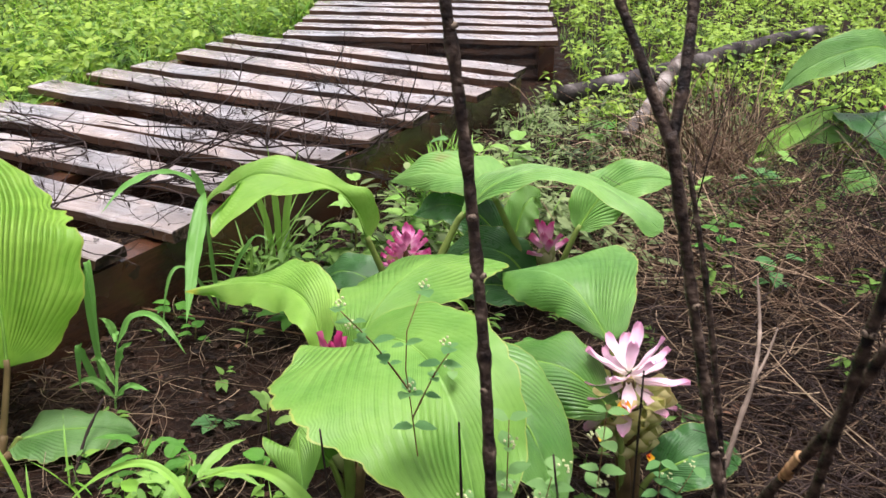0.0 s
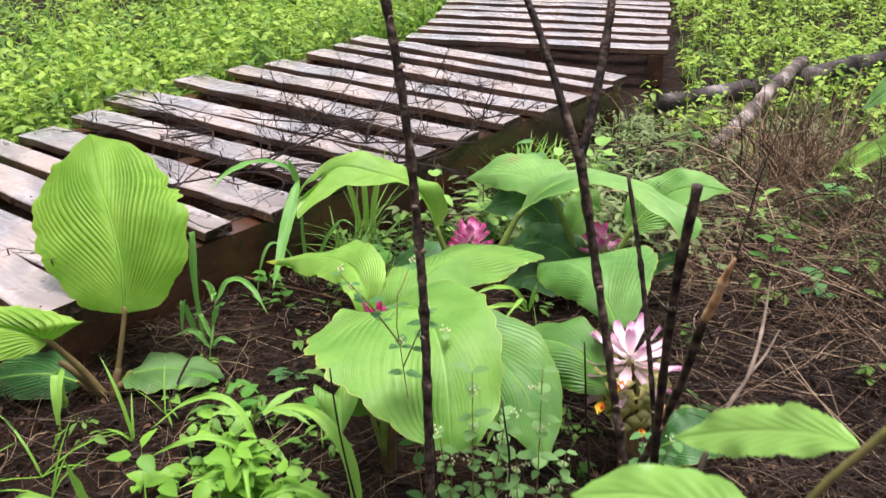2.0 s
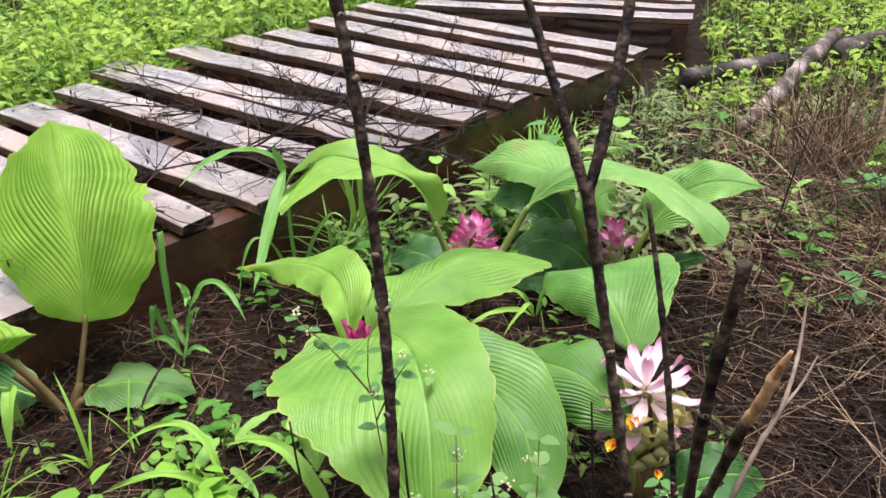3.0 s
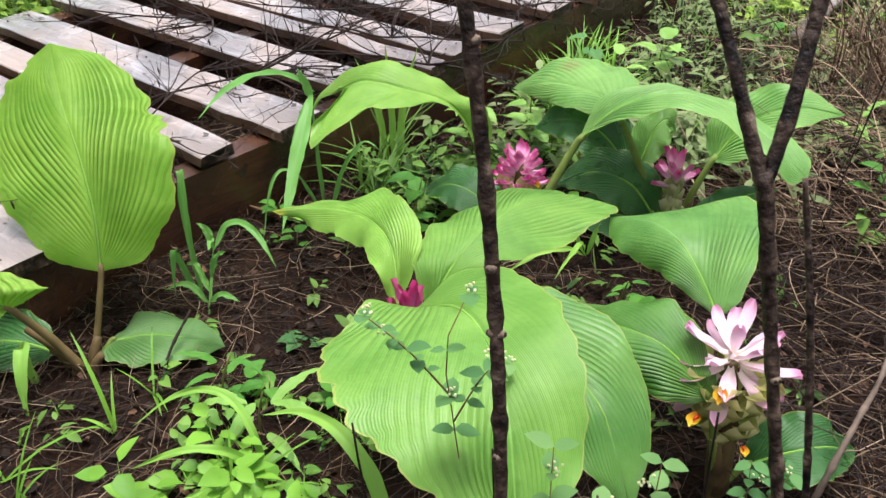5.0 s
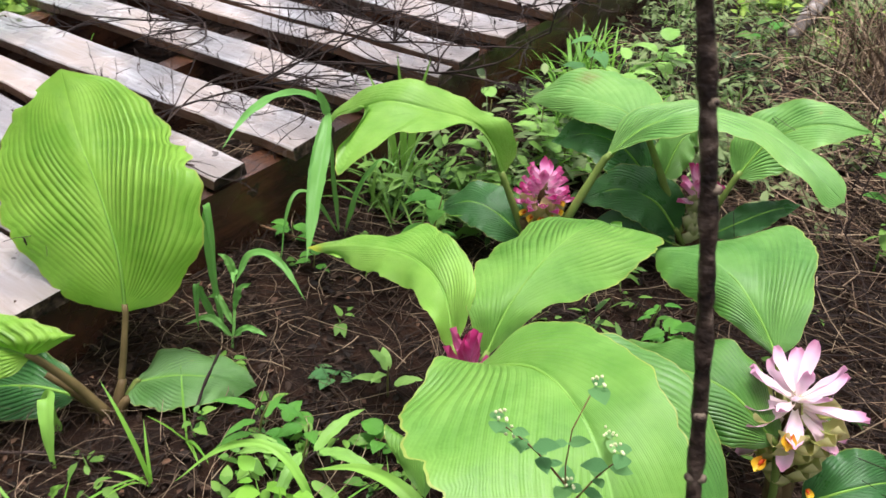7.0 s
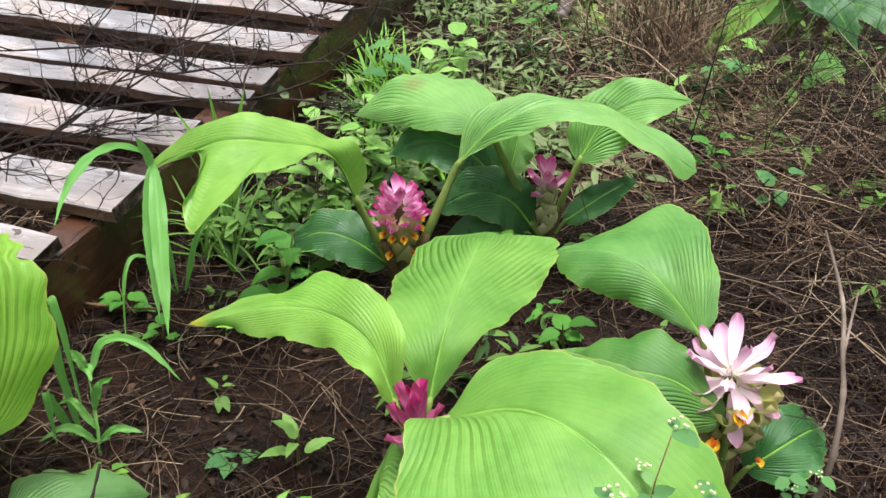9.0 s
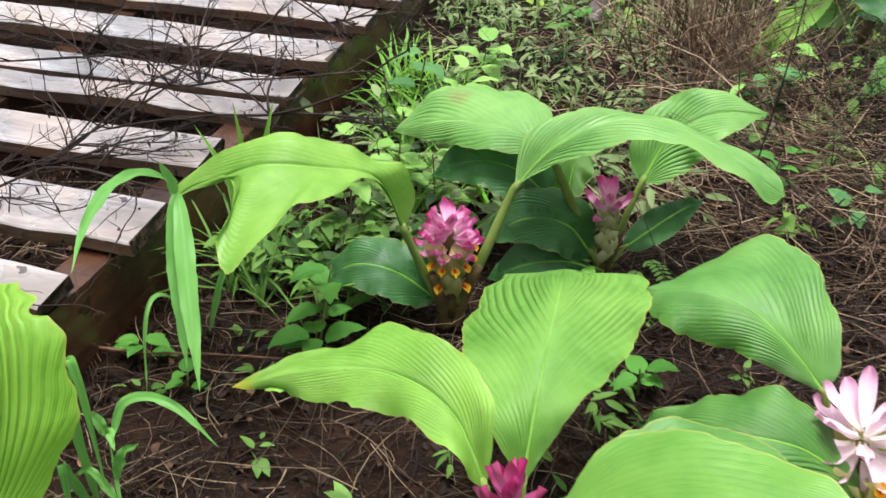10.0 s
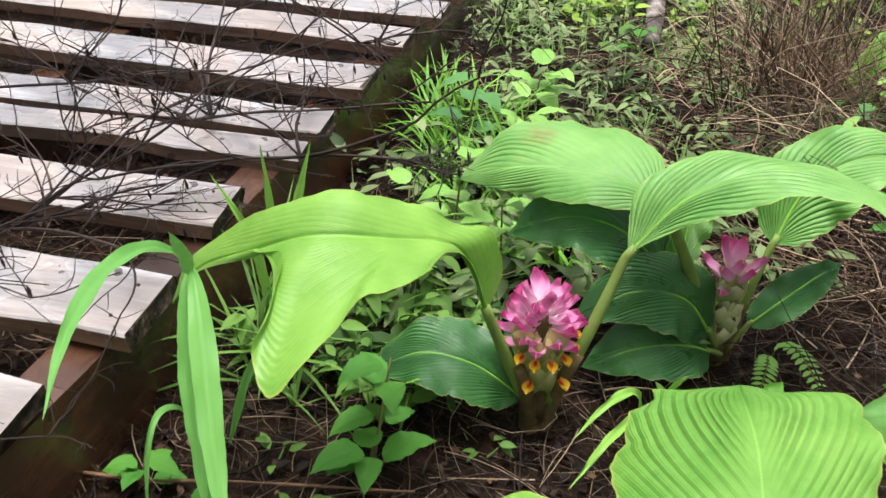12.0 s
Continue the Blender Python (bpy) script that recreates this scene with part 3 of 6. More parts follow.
def blade(mid, normal, widths, fold=(0.0, 0.0), curl=(0.0, 0.0), peak=0.75, full=0.8, **kw):
    """A leaf from its rib, facing directions and half widths. fold, curl: how each half is raised, and raised more towards its margin."""
    n = 26
    c, _ = spline(mid, n)
    nrm = np.array([normal] if not hasattr(normal[0], "__len__") else normal, dtype=float)
    u = np.linspace(0, 1, n)
    nn = np.stack([np.interp(u, np.linspace(0, 1, len(nrm)), nrm[:, k]) for k in range(3)], 1) if len(nrm) > 1 else np.repeat(nrm, n, 0)
    t = np.gradient(c, axis=0)
    t /= np.linalg.norm(t, axis=1)[:, None]
    side = np.cross(t, nn)
    side /= np.linalg.norm(side, axis=1)[:, None]
    up = np.cross(side, t)
    f = np.maximum(np.sin(math.pi * u ** peak), 0) ** full
    f = np.where(u > 0.9, f * (1 - 0.25 * np.sin(math.pi * (u - 0.9) / 0.1)), f)
    f[0] = f[-1] = 0.0
    edge = []
    for k, sg in ((0, -1), (1, 1)):
        x = (widths[k] * f)[:, None]
        edge.append(c + side * sg * x * math.cos(fold[k]) + up * x * (math.sin(fold[k]) + curl[k]))
    return sheet(c, edge[0], edge[1], bulge=(-curl[0] * 0.35 + 0.02, -curl[1] * 0.35 + 0.02), **kw)


def set_leaf(plant, name, v, f, uv, mat, rib, stalk, stalk_r, label, stalk_mat):
    o = np.array(plant.location)
    ob = part(name, mesh_of(name, np.array(v) - o, f, mat, uv), plant, label)
    rib = np.array(rib)
    tv, tf = tube([*rib[:3], rib[2] * 0.4 + rib[3] * 0.6], [stalk_r[1] * 0.6, stalk_r[1] * 0.45, 0.0014, 0.0007], 6, 22)
    part("midrib", mesh_of("midrib", tv - o - np.array((0, 0, stalk_r[1] * 0.35)), tf, MIDRIB), ob)
    if stalk:
        tv, tf = tube([*stalk, rib[0], rib[0] * 0.85 + rib[1] * 0.15], stalk_r, 8, 14, 0.03, 1, 0.8)
        part("stalk", mesh_of("stalk", tv - o, tf, stalk_mat), ob)
    return ob


def leaf(plant, name, mid, normal, widths, mat, stalk=None, stalk_r=(0.006, 0.004), label="", stalk_mat=PETIOLE, **kw):
    """A leaf with its blade, and a stalk beneath it when it has one; world places."""
    return set_leaf(plant, name, *blade(mid, normal, widths, **kw), mat, mid, stalk, stalk_r, label, stalk_mat)


def leaf_between(plant, rib, left, right, mat, stalk=None, stalk_r=(0.006, 0.004), label="", stalk_mat=PETIOLE, **kw):
    """A leaf whose margins have their own bends; left and right leave out base and tip."""
    return set_leaf(plant, "leaf", *sheet(rib, [rib[0], *left, rib[-1]], [rib[0], *right, rib[-1]], nv=60, **kw), mat, rib, stalk, stalk_r, label, stalk_mat)


def bract_mesh(name, mat, length, width, cup=0.25, arch=0.2, point=0.5, peak=0.62, wave=0.0):
    """A spoon-shaped bract along +x; point: 0.4 gives a round tip, 1 a sharp one; wave: frilled margins."""
    nu, nv = 12, 4
    verts, faces, uv = [], [], []
    for i in range(nu):
        u = i / (nu - 1)
        if u < peak:
            w = 0.3 + 0.7 * math.sin(math.pi / 2 * u / peak)
        else:
            w = max(0.05, 1 - ((u - peak) / (1 - peak)) ** 2.1) ** point
        w *= width / 2
        for j in range(-nv, nv + 1):
            v = j / nv
            frill = wave * width * v * v * math.sin(11 * u + 3 * v)
            verts.append((u * length, v * w, cup * width * v * v + arch * length * u * u - 0.05 * length * math.sin(math.pi * u) + frill))
            uv.append((v, u))
    k = 2 * nv + 1
    for i in range(nu - 1):
        for j in range(k - 1):
            faces.append((i * k + j, i * k + j + 1, (i + 1) * k + j + 1, (i + 1) * k + j))
    return mesh_of(name, verts, faces, mat, uv)


def floret(parent, m, size):
    """A small yellow lipped flower with an orange throat."""
    me = bract_mesh("floret", FLORET, size, size * 0.9, 0.5, -0.15, 0.4)
    ob = part("floret", me, parent, "small yellow lipped flower", m)
    tv, tf = tube([(0.0, 0, 0.001), (size * 0.35, 0, 0.003), (size * 0.55, 0, 0.002)], [size * 0.10, size * 0.14, size * 0.05], 7, 5)
    part("throat", mesh_of("throat", tv, tf, FLORET_THROAT), ob, "red-orange throat")
    return ob


def flower_head(plant, foot, tip, radius, coma, lower, florets, seed, label):
    """coma: (mesh, count, lowest and highest pitch, share of the height where it starts); lower: the same for pouch bracts."""
    o = Vector(plant.location)
    foot, tip = Vector(foot), Vector(tip)
    axis = tip - foot
    tv, tf = tube([foot - o, foot - o + axis * 0.5, tip - o - axis * 0.12], [radius * 0.55, radius * 0.6, radius * 0.25], 8, 8)
    head = part("flower_spike", mesh_of("flower_spike", tv, tf, SHEATH), plant, label)
    lean = axis.normalized().to_track_quat("Z", "Y").to_matrix().to_4x4()
    rng = random.Random(seed)
    for me, count, p0, p1, h0, h1, r in (coma, lower):
        for k in range(count):
            s = k / max(1, count - 1)
            yaw = 137.5 * k + rng.uniform(-20, 20)
            pitch = p0 + (p1 - p0) * s + rng.uniform(-11, 11)
            h = h0 + (h1 - h0) * s
            at = foot - o + axis * h
            m = Matrix.Translation(at) @ lean @ pose(0, 0, 0, 0, 0, yaw) @ pose(r * (1 - 0.5 * s), 0, 0, 0, -pitch, 0)
            m = m @ Matrix.Diagonal((rng.uniform(0.85, 1.1), rng.uniform(0.85, 1.1), 1, 1))
            part("bract", me, head, "", m)
    for yaw, h, size, out in florets:
        m = Matrix.Translation(foot - o + axis * h) @ pose(0, 0, 0, 0, 0, yaw) @ pose(out, 0, 0, 0, 12, 0)
        floret(head, m, size)
    return head


def ginger(at, label):
    return thing("ginger_plant", (at[0], at[1], ground_z(at[0], at[1])), label, "flowering plant", "ginger plants by the pallets")


def sheath(plant, tops, r=0.011):
    """The brown stem base from which the stalks rise."""
    for p in tops:
        q = Vector(p) - plant.location
        tv, tf = tube([(q.x * 0.15, q.y * 0.15, -0.02), (q.x * 0.5, q.y * 0.5, q.z * 0.5), q], [r, r * 0.8, r * 0.5], 8, 8, 0.05)
        part("sheath", mesh_of("sheath", tv, tf, SHEATH), plant)


# plant with the tall upright leaf
P1 = ginger((-0.575, 0.99), "ginger plant with one tall upright leaf, no flower")
leaf_between(P1, [(-0.565, 1.055, 0.157), (-0.574, 1.083, 0.235), (-0.610, 1.128, 0.303), (-0.660, 1.184, 0.360), (-0.702, 1.245, 0.421)],
             [(-0.655, 1.077, 0.152), (-0.738, 1.108, 0.198), (-0.788, 1.155, 0.238), (-0.796, 1.189, 0.306), (-0.758, 1.214, 0.372)],
             [(-0.512, 1.092, 0.170), (-0.472, 1.120, 0.250), (-0.488, 1.168, 0.325), (-0.553, 1.240, 0.345), (-0.630, 1.268, 0.392)], LEAF_YELLOW,
             [(-0.575, 0.995, 0.02), (-0.568, 1.025, 0.09)], (0.006, 0.0048), ruffle=0.003, seed=1, pleat=0.0022, veins=16, lean=0.95, sides=(0.35, 1.0), bulge=(0.05, 0.07), bites=((0.62, 0.14, 0.028), (0.50, 0.07, 0.02), (0.87, -0.24, 0.035)), stalk_mat=PETIOLE_BROWN)
leaf_between(P1, [(-0.652, 0.962, 0.145), (-0.700, 0.950, 0.168), (-0.780, 0.935, 0.178), (-0.900, 0.930, 0.150)],
             [(-0.590, 0.962, 0.188), (-0.628, 0.975, 0.190), (-0.700, 0.978, 0.195), (-0.800, 0.975, 0.190)],
             [(-0.664, 0.930, 0.140), (-0.710, 0.905, 0.135), (-0.780, 0.890, 0.130), (-0.860, 0.900, 0.130)], LEAF_YELLOW,
             [(-0.585, 0.985, 0.03), (-0.615, 0.978, 0.085)], (0.010, 0.006), ruffle=0.004, seed=2, pleat=0.0016, veins=12, stalk_mat=PETIOLE_BROWN)
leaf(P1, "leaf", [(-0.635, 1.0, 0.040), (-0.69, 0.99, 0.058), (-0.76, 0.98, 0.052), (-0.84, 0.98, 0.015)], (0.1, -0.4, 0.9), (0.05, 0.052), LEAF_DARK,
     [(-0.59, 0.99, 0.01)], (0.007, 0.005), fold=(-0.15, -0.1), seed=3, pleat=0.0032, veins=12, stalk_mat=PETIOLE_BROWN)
leaf_between(P1, [(-0.560, 1.03, 0.05), (-0.515, 1.045, 0.058), (-0.472, 1.052, 0.060), (-0.433, 1.055, 0.058), (-0.392, 1.062, 0.045)],
             [(-0.555, 1.085, 0.05), (-0.52, 1.11, 0.05), (-0.46, 1.10, 0.052), (-0.415, 1.085, 0.048)], [(-0.555, 1.0, 0.045), (-0.51, 0.995, 0.045), (-0.455, 1.01, 0.046), (-0.415, 1.035, 0.045)],
             LEAF_OLD, [(-0.575, 1.0, 0.02)], (0.006, 0.004), "older leaf lying flat on the soil", seed=4)
sheath(P1, [(-0.66, 0.985, 0.09), (-0.567, 1.015, 0.07), (-0.555, 1.0, 0.05)], 0.011)

# plant in the middle with the magenta bud and the widest leaf
P2 = ginger((-0.06, 0.945), "ginger plant with broad lime leaves and a magenta bud")
leaf_between(P2, [(-0.098, 0.99, 0.222), (-0.123, 1.046, 0.272), (-0.173, 1.100, 0.277), (-0.243, 1.130, 0.265), (-0.325, 1.138, 0.243)],
             [(-0.128, 1.0, 0.256), (-0.165, 1.055, 0.262), (-0.225, 1.10, 0.240), (-0.285, 1.128, 0.240)], [(-0.084, 1.045, 0.278), (-0.112, 1.090, 0.306), (-0.168, 1.158, 0.283), (-0.255, 1.170, 0.248)],
             LEAF_TIPPED, [(-0.065, 0.955, 0.02), (-0.075, 0.965, 0.12)], ruffle=0.006, seed=5, sides=(0.4, 0.9), bites=((0.62, -0.2, 0.05), (0.8, 0.12, 0.05), (0.86, -0.25, 0.04)))
leaf_between(P2, [(-0.063, 0.995, 0.215), (-0.042, 1.044, 0.258), (-0.015, 1.106, 0.277), (0.021, 1.186, 0.276), (0.058, 1.275, 0.250)],
             [(-0.090, 1.035, 0.270), (-0.088, 1.13, 0.250), (-0.070, 1.22, 0.230), (-0.005, 1.295, 0.228)], [(-0.008, 1.037, 0.257), (0.055, 1.092, 0.258), (0.116, 1.169, 0.258), (0.141, 1.250, 0.247)],
             LEAF, [(-0.06, 0.95, 0.02), (-0.06, 0.965, 0.11)], ruffle=0.005, seed=6, bites=((0.80, -0.13, 0.04), (0.93, 0.2, 0.04)), sides=(1.1, 0.8), veins=18, lean=0.55, pleat=0.0010)
leaf_between(P2, [(-0.065, 0.914, 0.275), (0.0, 0.862, 0.336), (0.045, 0.80, 0.352), (0.08, 0.725, 0.334), (0.105, 0.645, 0.268)],
             [(0.0, 0.94, 0.325), (0.075, 0.885, 0.365), (0.125, 0.80, 0.368), (0.148, 0.73, 0.330), (0.140, 0.67, 0.285)], [(-0.10, 0.885, 0.305), (-0.115, 0.79, 0.310), (-0.07, 0.71, 0.328), (-0.015, 0.665, 0.325), (0.045, 0.645, 0.290)],
             LEAF, [(-0.06, 0.94, 0.02), (-0.062, 0.93, 0.15)], (0.009, 0.006), "very broad lime leaf drooping at its tip", ruffle=0.004, seed=7, pleat=0.0011, sides=(0.35, 0.9), bulge=(0.02, 0.0))
leaf(P2, "leaf", [(-0.02, 0.93, 0.17), (0.075, 0.935, 0.235), (0.155, 0.875, 0.225), (0.205, 0.79, 0.155)], (0.25, -0.5, 0.8), (0.08, 0.08), LEAF_MID,
     [(-0.055, 0.94, 0.02), (-0.045, 0.935, 0.1)], fold=(0.0, 0.05), curl=(-0.2, -0.2), seed=8)
leaf(P2, "leaf", [(-0.085, 0.945, 0.09), (-0.115, 0.955, 0.13), (-0.125, 0.93, 0.15), (-0.11, 0.87, 0.10)], (-0.4, -0.4, 0.8), (0.05, 0.05), LEAF,
     [(-0.065, 0.945, 0.02)], fold=(0.1, 0.1), seed=9)
sheath(P2, [(-0.06, 0.95, 0.13), (-0.07, 0.96, 0.11), (-0.045, 0.935, 0.1)], 0.012)
MAG = bract_mesh("bract", BRACT_MAGENTA, 0.047, 0.016, 0.4, -0.16, 0.85, 0.6, 0.12)
POUCH_PALE = bract_mesh("pouch_bract", BRACT_PALE, 0.034, 0.036, 0.55, 0.16, 0.4, 0.55)
POUCH = bract_mesh("pouch_bract", BRACT_GREEN, 0.034, 0.034, 0.75, 0.05, 0.35, 0.55)
flower_head(P2, (-0.06, 0.945, 0.0), (-0.082, 0.975, 0.245), 0.014, (MAG, 15, 60, 88, 0.76, 0.94, 0.008), (POUCH, 8, 60, 65, 0.3, 0.75, 0.008), [], 4, "narrow magenta flower bud")

# plant with the big white and pink flower
P3 = ginger((0.318, 0.99), "ginger plant with a large open white and pink flower")
leaf_between(P3, [(0.288, 1.068, 0.212), (0.264, 1.109, 0.242), (0.236, 1.151, 0.263), (0.197, 1.197, 0.263), (0.141, 1.234, 0.239)],
             [(0.252, 1.095, 0.222), (0.219, 1.130, 0.225), (0.173, 1.170, 0.222), (0.145, 1.200, 0.229)], [(0.316, 1.097, 0.236), (0.338, 1.208, 0.275), (0.320, 1.284, 0.260), (0.229, 1.283, 0.228)],
             LEAF_MID, [(0.318, 1.0, 0.02), (0.312, 1.03, 0.1)], ruffle=0.004, seed=11, sides=(0.5, 1.0))
leaf(P3, "leaf", [(0.285, 0.972, 0.165), (0.225, 1.0, 0.212), (0.155, 1.045, 0.2), (0.085, 1.10, 0.145)], (0.1, -0.45, 0.9), (0.058, 0.06), LEAF_MID,
     [(0.31, 0.985, 0.02), (0.30, 0.975, 0.09)], fold=(-0.05, 0.05), curl=(-0.4, -0.3), ruffle=0.006, seed=12)
leaf(P3, "leaf", [(0.345, 0.99, 0.05), (0.395, 1.0, 0.075), (0.44, 1.02, 0.075), (0.485, 1.05, 0.045)], (0.1, -0.45, 0.9), (0.045, 0.045), LEAF_DARK,
     [(0.325, 0.99, 0.01)], fold=(0.1, 0.1), seed=13)
sheath(P3, [(0.315, 1.02, 0.09), (0.304, 0.978, 0.09)], 0.012)
COMA = bract_mesh("white_bract", BRACT_WHITE, 0.066, 0.0195, 0.22, -0.07, 0.42, 0.68, 0.08)
POUCH_WIDE = bract_mesh("pouch_bract", BRACT_PALE, 0.031, 0.036, 0.32, -0.14, 0.38, 0.6, 0.03)
flower_head(P3, (0.318, 0.99, 0.0), (0.305, 1.02, 0.214), 0.03, (COMA, 26, -36, 58, 0.80, 0.96, 0.012), (POUCH_WIDE, 38, 30, 60, 0.80, 0.36, 0.040),
            [(-104, 0.86, 0.019, 0.050), (-128, 0.66, 0.018, 0.056), (-70, 0.52, 0.012, 0.052)], 5, "open white flower head with pink-tipped bracts and yellow throats")

# plant with the dense pink flower
P4 = ginger((-0.028, 1.515), "ginger plant with arching leaves and a dense pink flower")
leaf_between(P4, [(-0.100, 1.51, 0.165), (-0.120, 1.505, 0.226), (-0.152, 1.482, 0.279), (-0.214, 1.462, 0.303), (-0.286, 1.462, 0.312), (-0.345, 1.50, 0.274), (-0.395, 1.53, 0.240), (-0.430, 1.548, 0.185)],
             [(-0.128, 1.485, 0.25), (-0.162, 1.45, 0.292), (-0.195, 1.40, 0.298), (-0.226, 1.38, 0.300), (-0.251, 1.365, 0.306), (-0.272, 1.35, 0.294), (-0.301, 1.33, 0.278), (-0.335, 1.318, 0.250), (-0.338, 1.36, 0.272), (-0.324, 1.39, 0.287), (-0.318, 1.45, 0.305), (-0.347, 1.49, 0.272), (-0.398, 1.526, 0.236)],
             [(-0.082, 1.528, 0.205), (-0.100, 1.528, 0.258), (-0.140, 1.525, 0.272), (-0.177, 1.515, 0.302), (-0.242, 1.505, 0.330), (-0.313, 1.515, 0.312), (-0.362, 1.535, 0.278), (-0.407, 1.552, 0.236)],
             LEAF_LIME, [(-0.04, 1.512, 0.02), (-0.070, 1.508, 0.09)], (0.009, 0.006), "lime leaf arching over, one side hanging down", ruffle=0.003, seed=14, pleat=0.0002, sides=(0.5, 1.0), veins=10, bulge=(0.03, 0.03))
leaf_between(P4, [(0.068, 1.545, 0.200), (0.135, 1.553, 0.268), (0.235, 1.550, 0.300), (0.335, 1.510, 0.280), (0.424, 1.42, 0.235)],
             [(0.092, 1.594, 0.249), (0.185, 1.623, 0.285), (0.275, 1.610, 0.275), (0.357, 1.566, 0.259), (0.425, 1.485, 0.252)], [(0.115, 1.525, 0.245), (0.19, 1.495, 0.290), (0.275, 1.472, 0.298), (0.345, 1.445, 0.268), (0.395, 1.415, 0.228)],
             LEAF_PALE, [(-0.015, 1.512, 0.02), (0.025, 1.52, 0.11)], (0.009, 0.006), ruffle=0.004, seed=15, pleat=0.0012, veins=13, lean=0.6)
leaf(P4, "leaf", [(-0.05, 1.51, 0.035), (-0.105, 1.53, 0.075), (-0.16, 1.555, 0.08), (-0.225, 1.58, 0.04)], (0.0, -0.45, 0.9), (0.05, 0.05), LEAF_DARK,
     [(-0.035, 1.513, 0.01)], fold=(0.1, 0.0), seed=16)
sheath(P4, [(-0.06, 1.5, 0.09), (0.015, 1.512, 0.09)], 0.013)
PINK = bract_mesh("pink_bract", BRACT_PINK, 0.036, 0.019, 0.35, -0.12, 1.1, 0.58, 0.10)
flower_head(P4, (-0.028, 1.515, 0.0), (-0.030, 1.535, 0.175), 0.024, (PINK, 46, 14, 64, 0.60, 0.87, 0.021), (POUCH_PALE, 18, 55, 65, 0.55, 0.15, 0.026),
            [(-140, 0.58, 0.014, 0.033), (-114, 0.57, 0.014, 0.035), (-88, 0.57, 0.014, 0.035), (-62, 0.58, 0.014, 0.034), (-40, 0.63, 0.014, 0.033), (-36, 0.72, 0.013, 0.034), (-124, 0.38, 0.015, 0.031), (-60, 0.38, 0.015, 0.031)], 6, "dense pink flower head with yellow florets below")

# plant with the slim pink flower behind it
P5 = ginger((0.245, 1.585), "ginger plant with dark lower leaves and a slim pink flower")
leaf_between(P5, [(0.140, 1.597, 0.215), (0.098, 1.646, 0.240), (0.041, 1.690, 0.238), (-0.018, 1.727, 0.224), (-0.083, 1.758, 0.193)],
             [(0.066, 1.622, 0.222), (0.025, 1.652, 0.212), (-0.004, 1.688, 0.204), (-0.040, 1.722, 0.197)], [(0.155, 1.691, 0.250), (0.103, 1.763, 0.255), (0.022, 1.798, 0.248), (-0.034, 1.788, 0.225)],
             LEAF_MARKED, [(0.23, 1.58, 0.02), (0.19, 1.585, 0.11)], (0.009, 0.006), ruffle=0.003, seed=17, pleat=0.0013, veins=13, lean=0.6)
leaf(P5, "leaf", [(0.30, 1.615, 0.150), (0.35, 1.645, 0.215), (0.42, 1.645, 0.252), (0.50, 1.625, 0.255)], (0.0, -0.5, 0.85), (0.055, 0.06), LEAF_PALE,
     [(0.255, 1.59, 0.02), (0.275, 1.60, 0.09)], (0.007, 0.005), fold=(0.05, 0.1), seed=18, veins=13, pleat=0.0011)
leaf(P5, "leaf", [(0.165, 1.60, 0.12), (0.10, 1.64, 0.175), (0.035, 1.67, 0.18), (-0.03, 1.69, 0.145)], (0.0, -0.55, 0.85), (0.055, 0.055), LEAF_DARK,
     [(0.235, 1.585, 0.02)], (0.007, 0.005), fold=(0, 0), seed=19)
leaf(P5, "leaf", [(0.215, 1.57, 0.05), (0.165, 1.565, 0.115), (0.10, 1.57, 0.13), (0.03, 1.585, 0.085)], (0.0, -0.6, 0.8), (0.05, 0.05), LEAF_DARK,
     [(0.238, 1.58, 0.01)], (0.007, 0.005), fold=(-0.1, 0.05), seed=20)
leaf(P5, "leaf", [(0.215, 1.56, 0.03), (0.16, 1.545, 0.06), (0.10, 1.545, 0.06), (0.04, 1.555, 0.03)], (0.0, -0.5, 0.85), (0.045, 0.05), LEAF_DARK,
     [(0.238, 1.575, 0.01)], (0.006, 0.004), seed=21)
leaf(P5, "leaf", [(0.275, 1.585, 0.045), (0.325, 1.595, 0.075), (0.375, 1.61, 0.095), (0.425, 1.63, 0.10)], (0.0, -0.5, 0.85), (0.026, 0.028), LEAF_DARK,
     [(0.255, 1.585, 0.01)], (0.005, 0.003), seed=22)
leaf(P5, "leaf", [(0.175, 1.61, 0.13), (0.195, 1.645, 0.185), (0.215, 1.665, 0.2), (0.235, 1.68, 0.17)], (0.3, -0.7, 0.6), (0.035, 0.035), LEAF_PALE, seed=23)
sheath(P5, [(0.19, 1.585, 0.11), (0.275, 1.6, 0.08), (0.225, 1.575, 0.05)], 0.012)
SLIM = bract_mesh("slim_bract", BRACT_PINK, 0.054, 0.020, 0.35, -0.16, 0.75, 0.6, 0.08)
flower_head(P5, (0.245, 1.585, 0.0), (0.238, 1.59, 0.135), 0.02, (SLIM, 11, 42, 84, 0.78, 0.94, 0.009), (POUCH, 16, 62, 72, 0.15, 0.78, 0.014), [], 7, "slim pink flower head on a scaly brown stem")

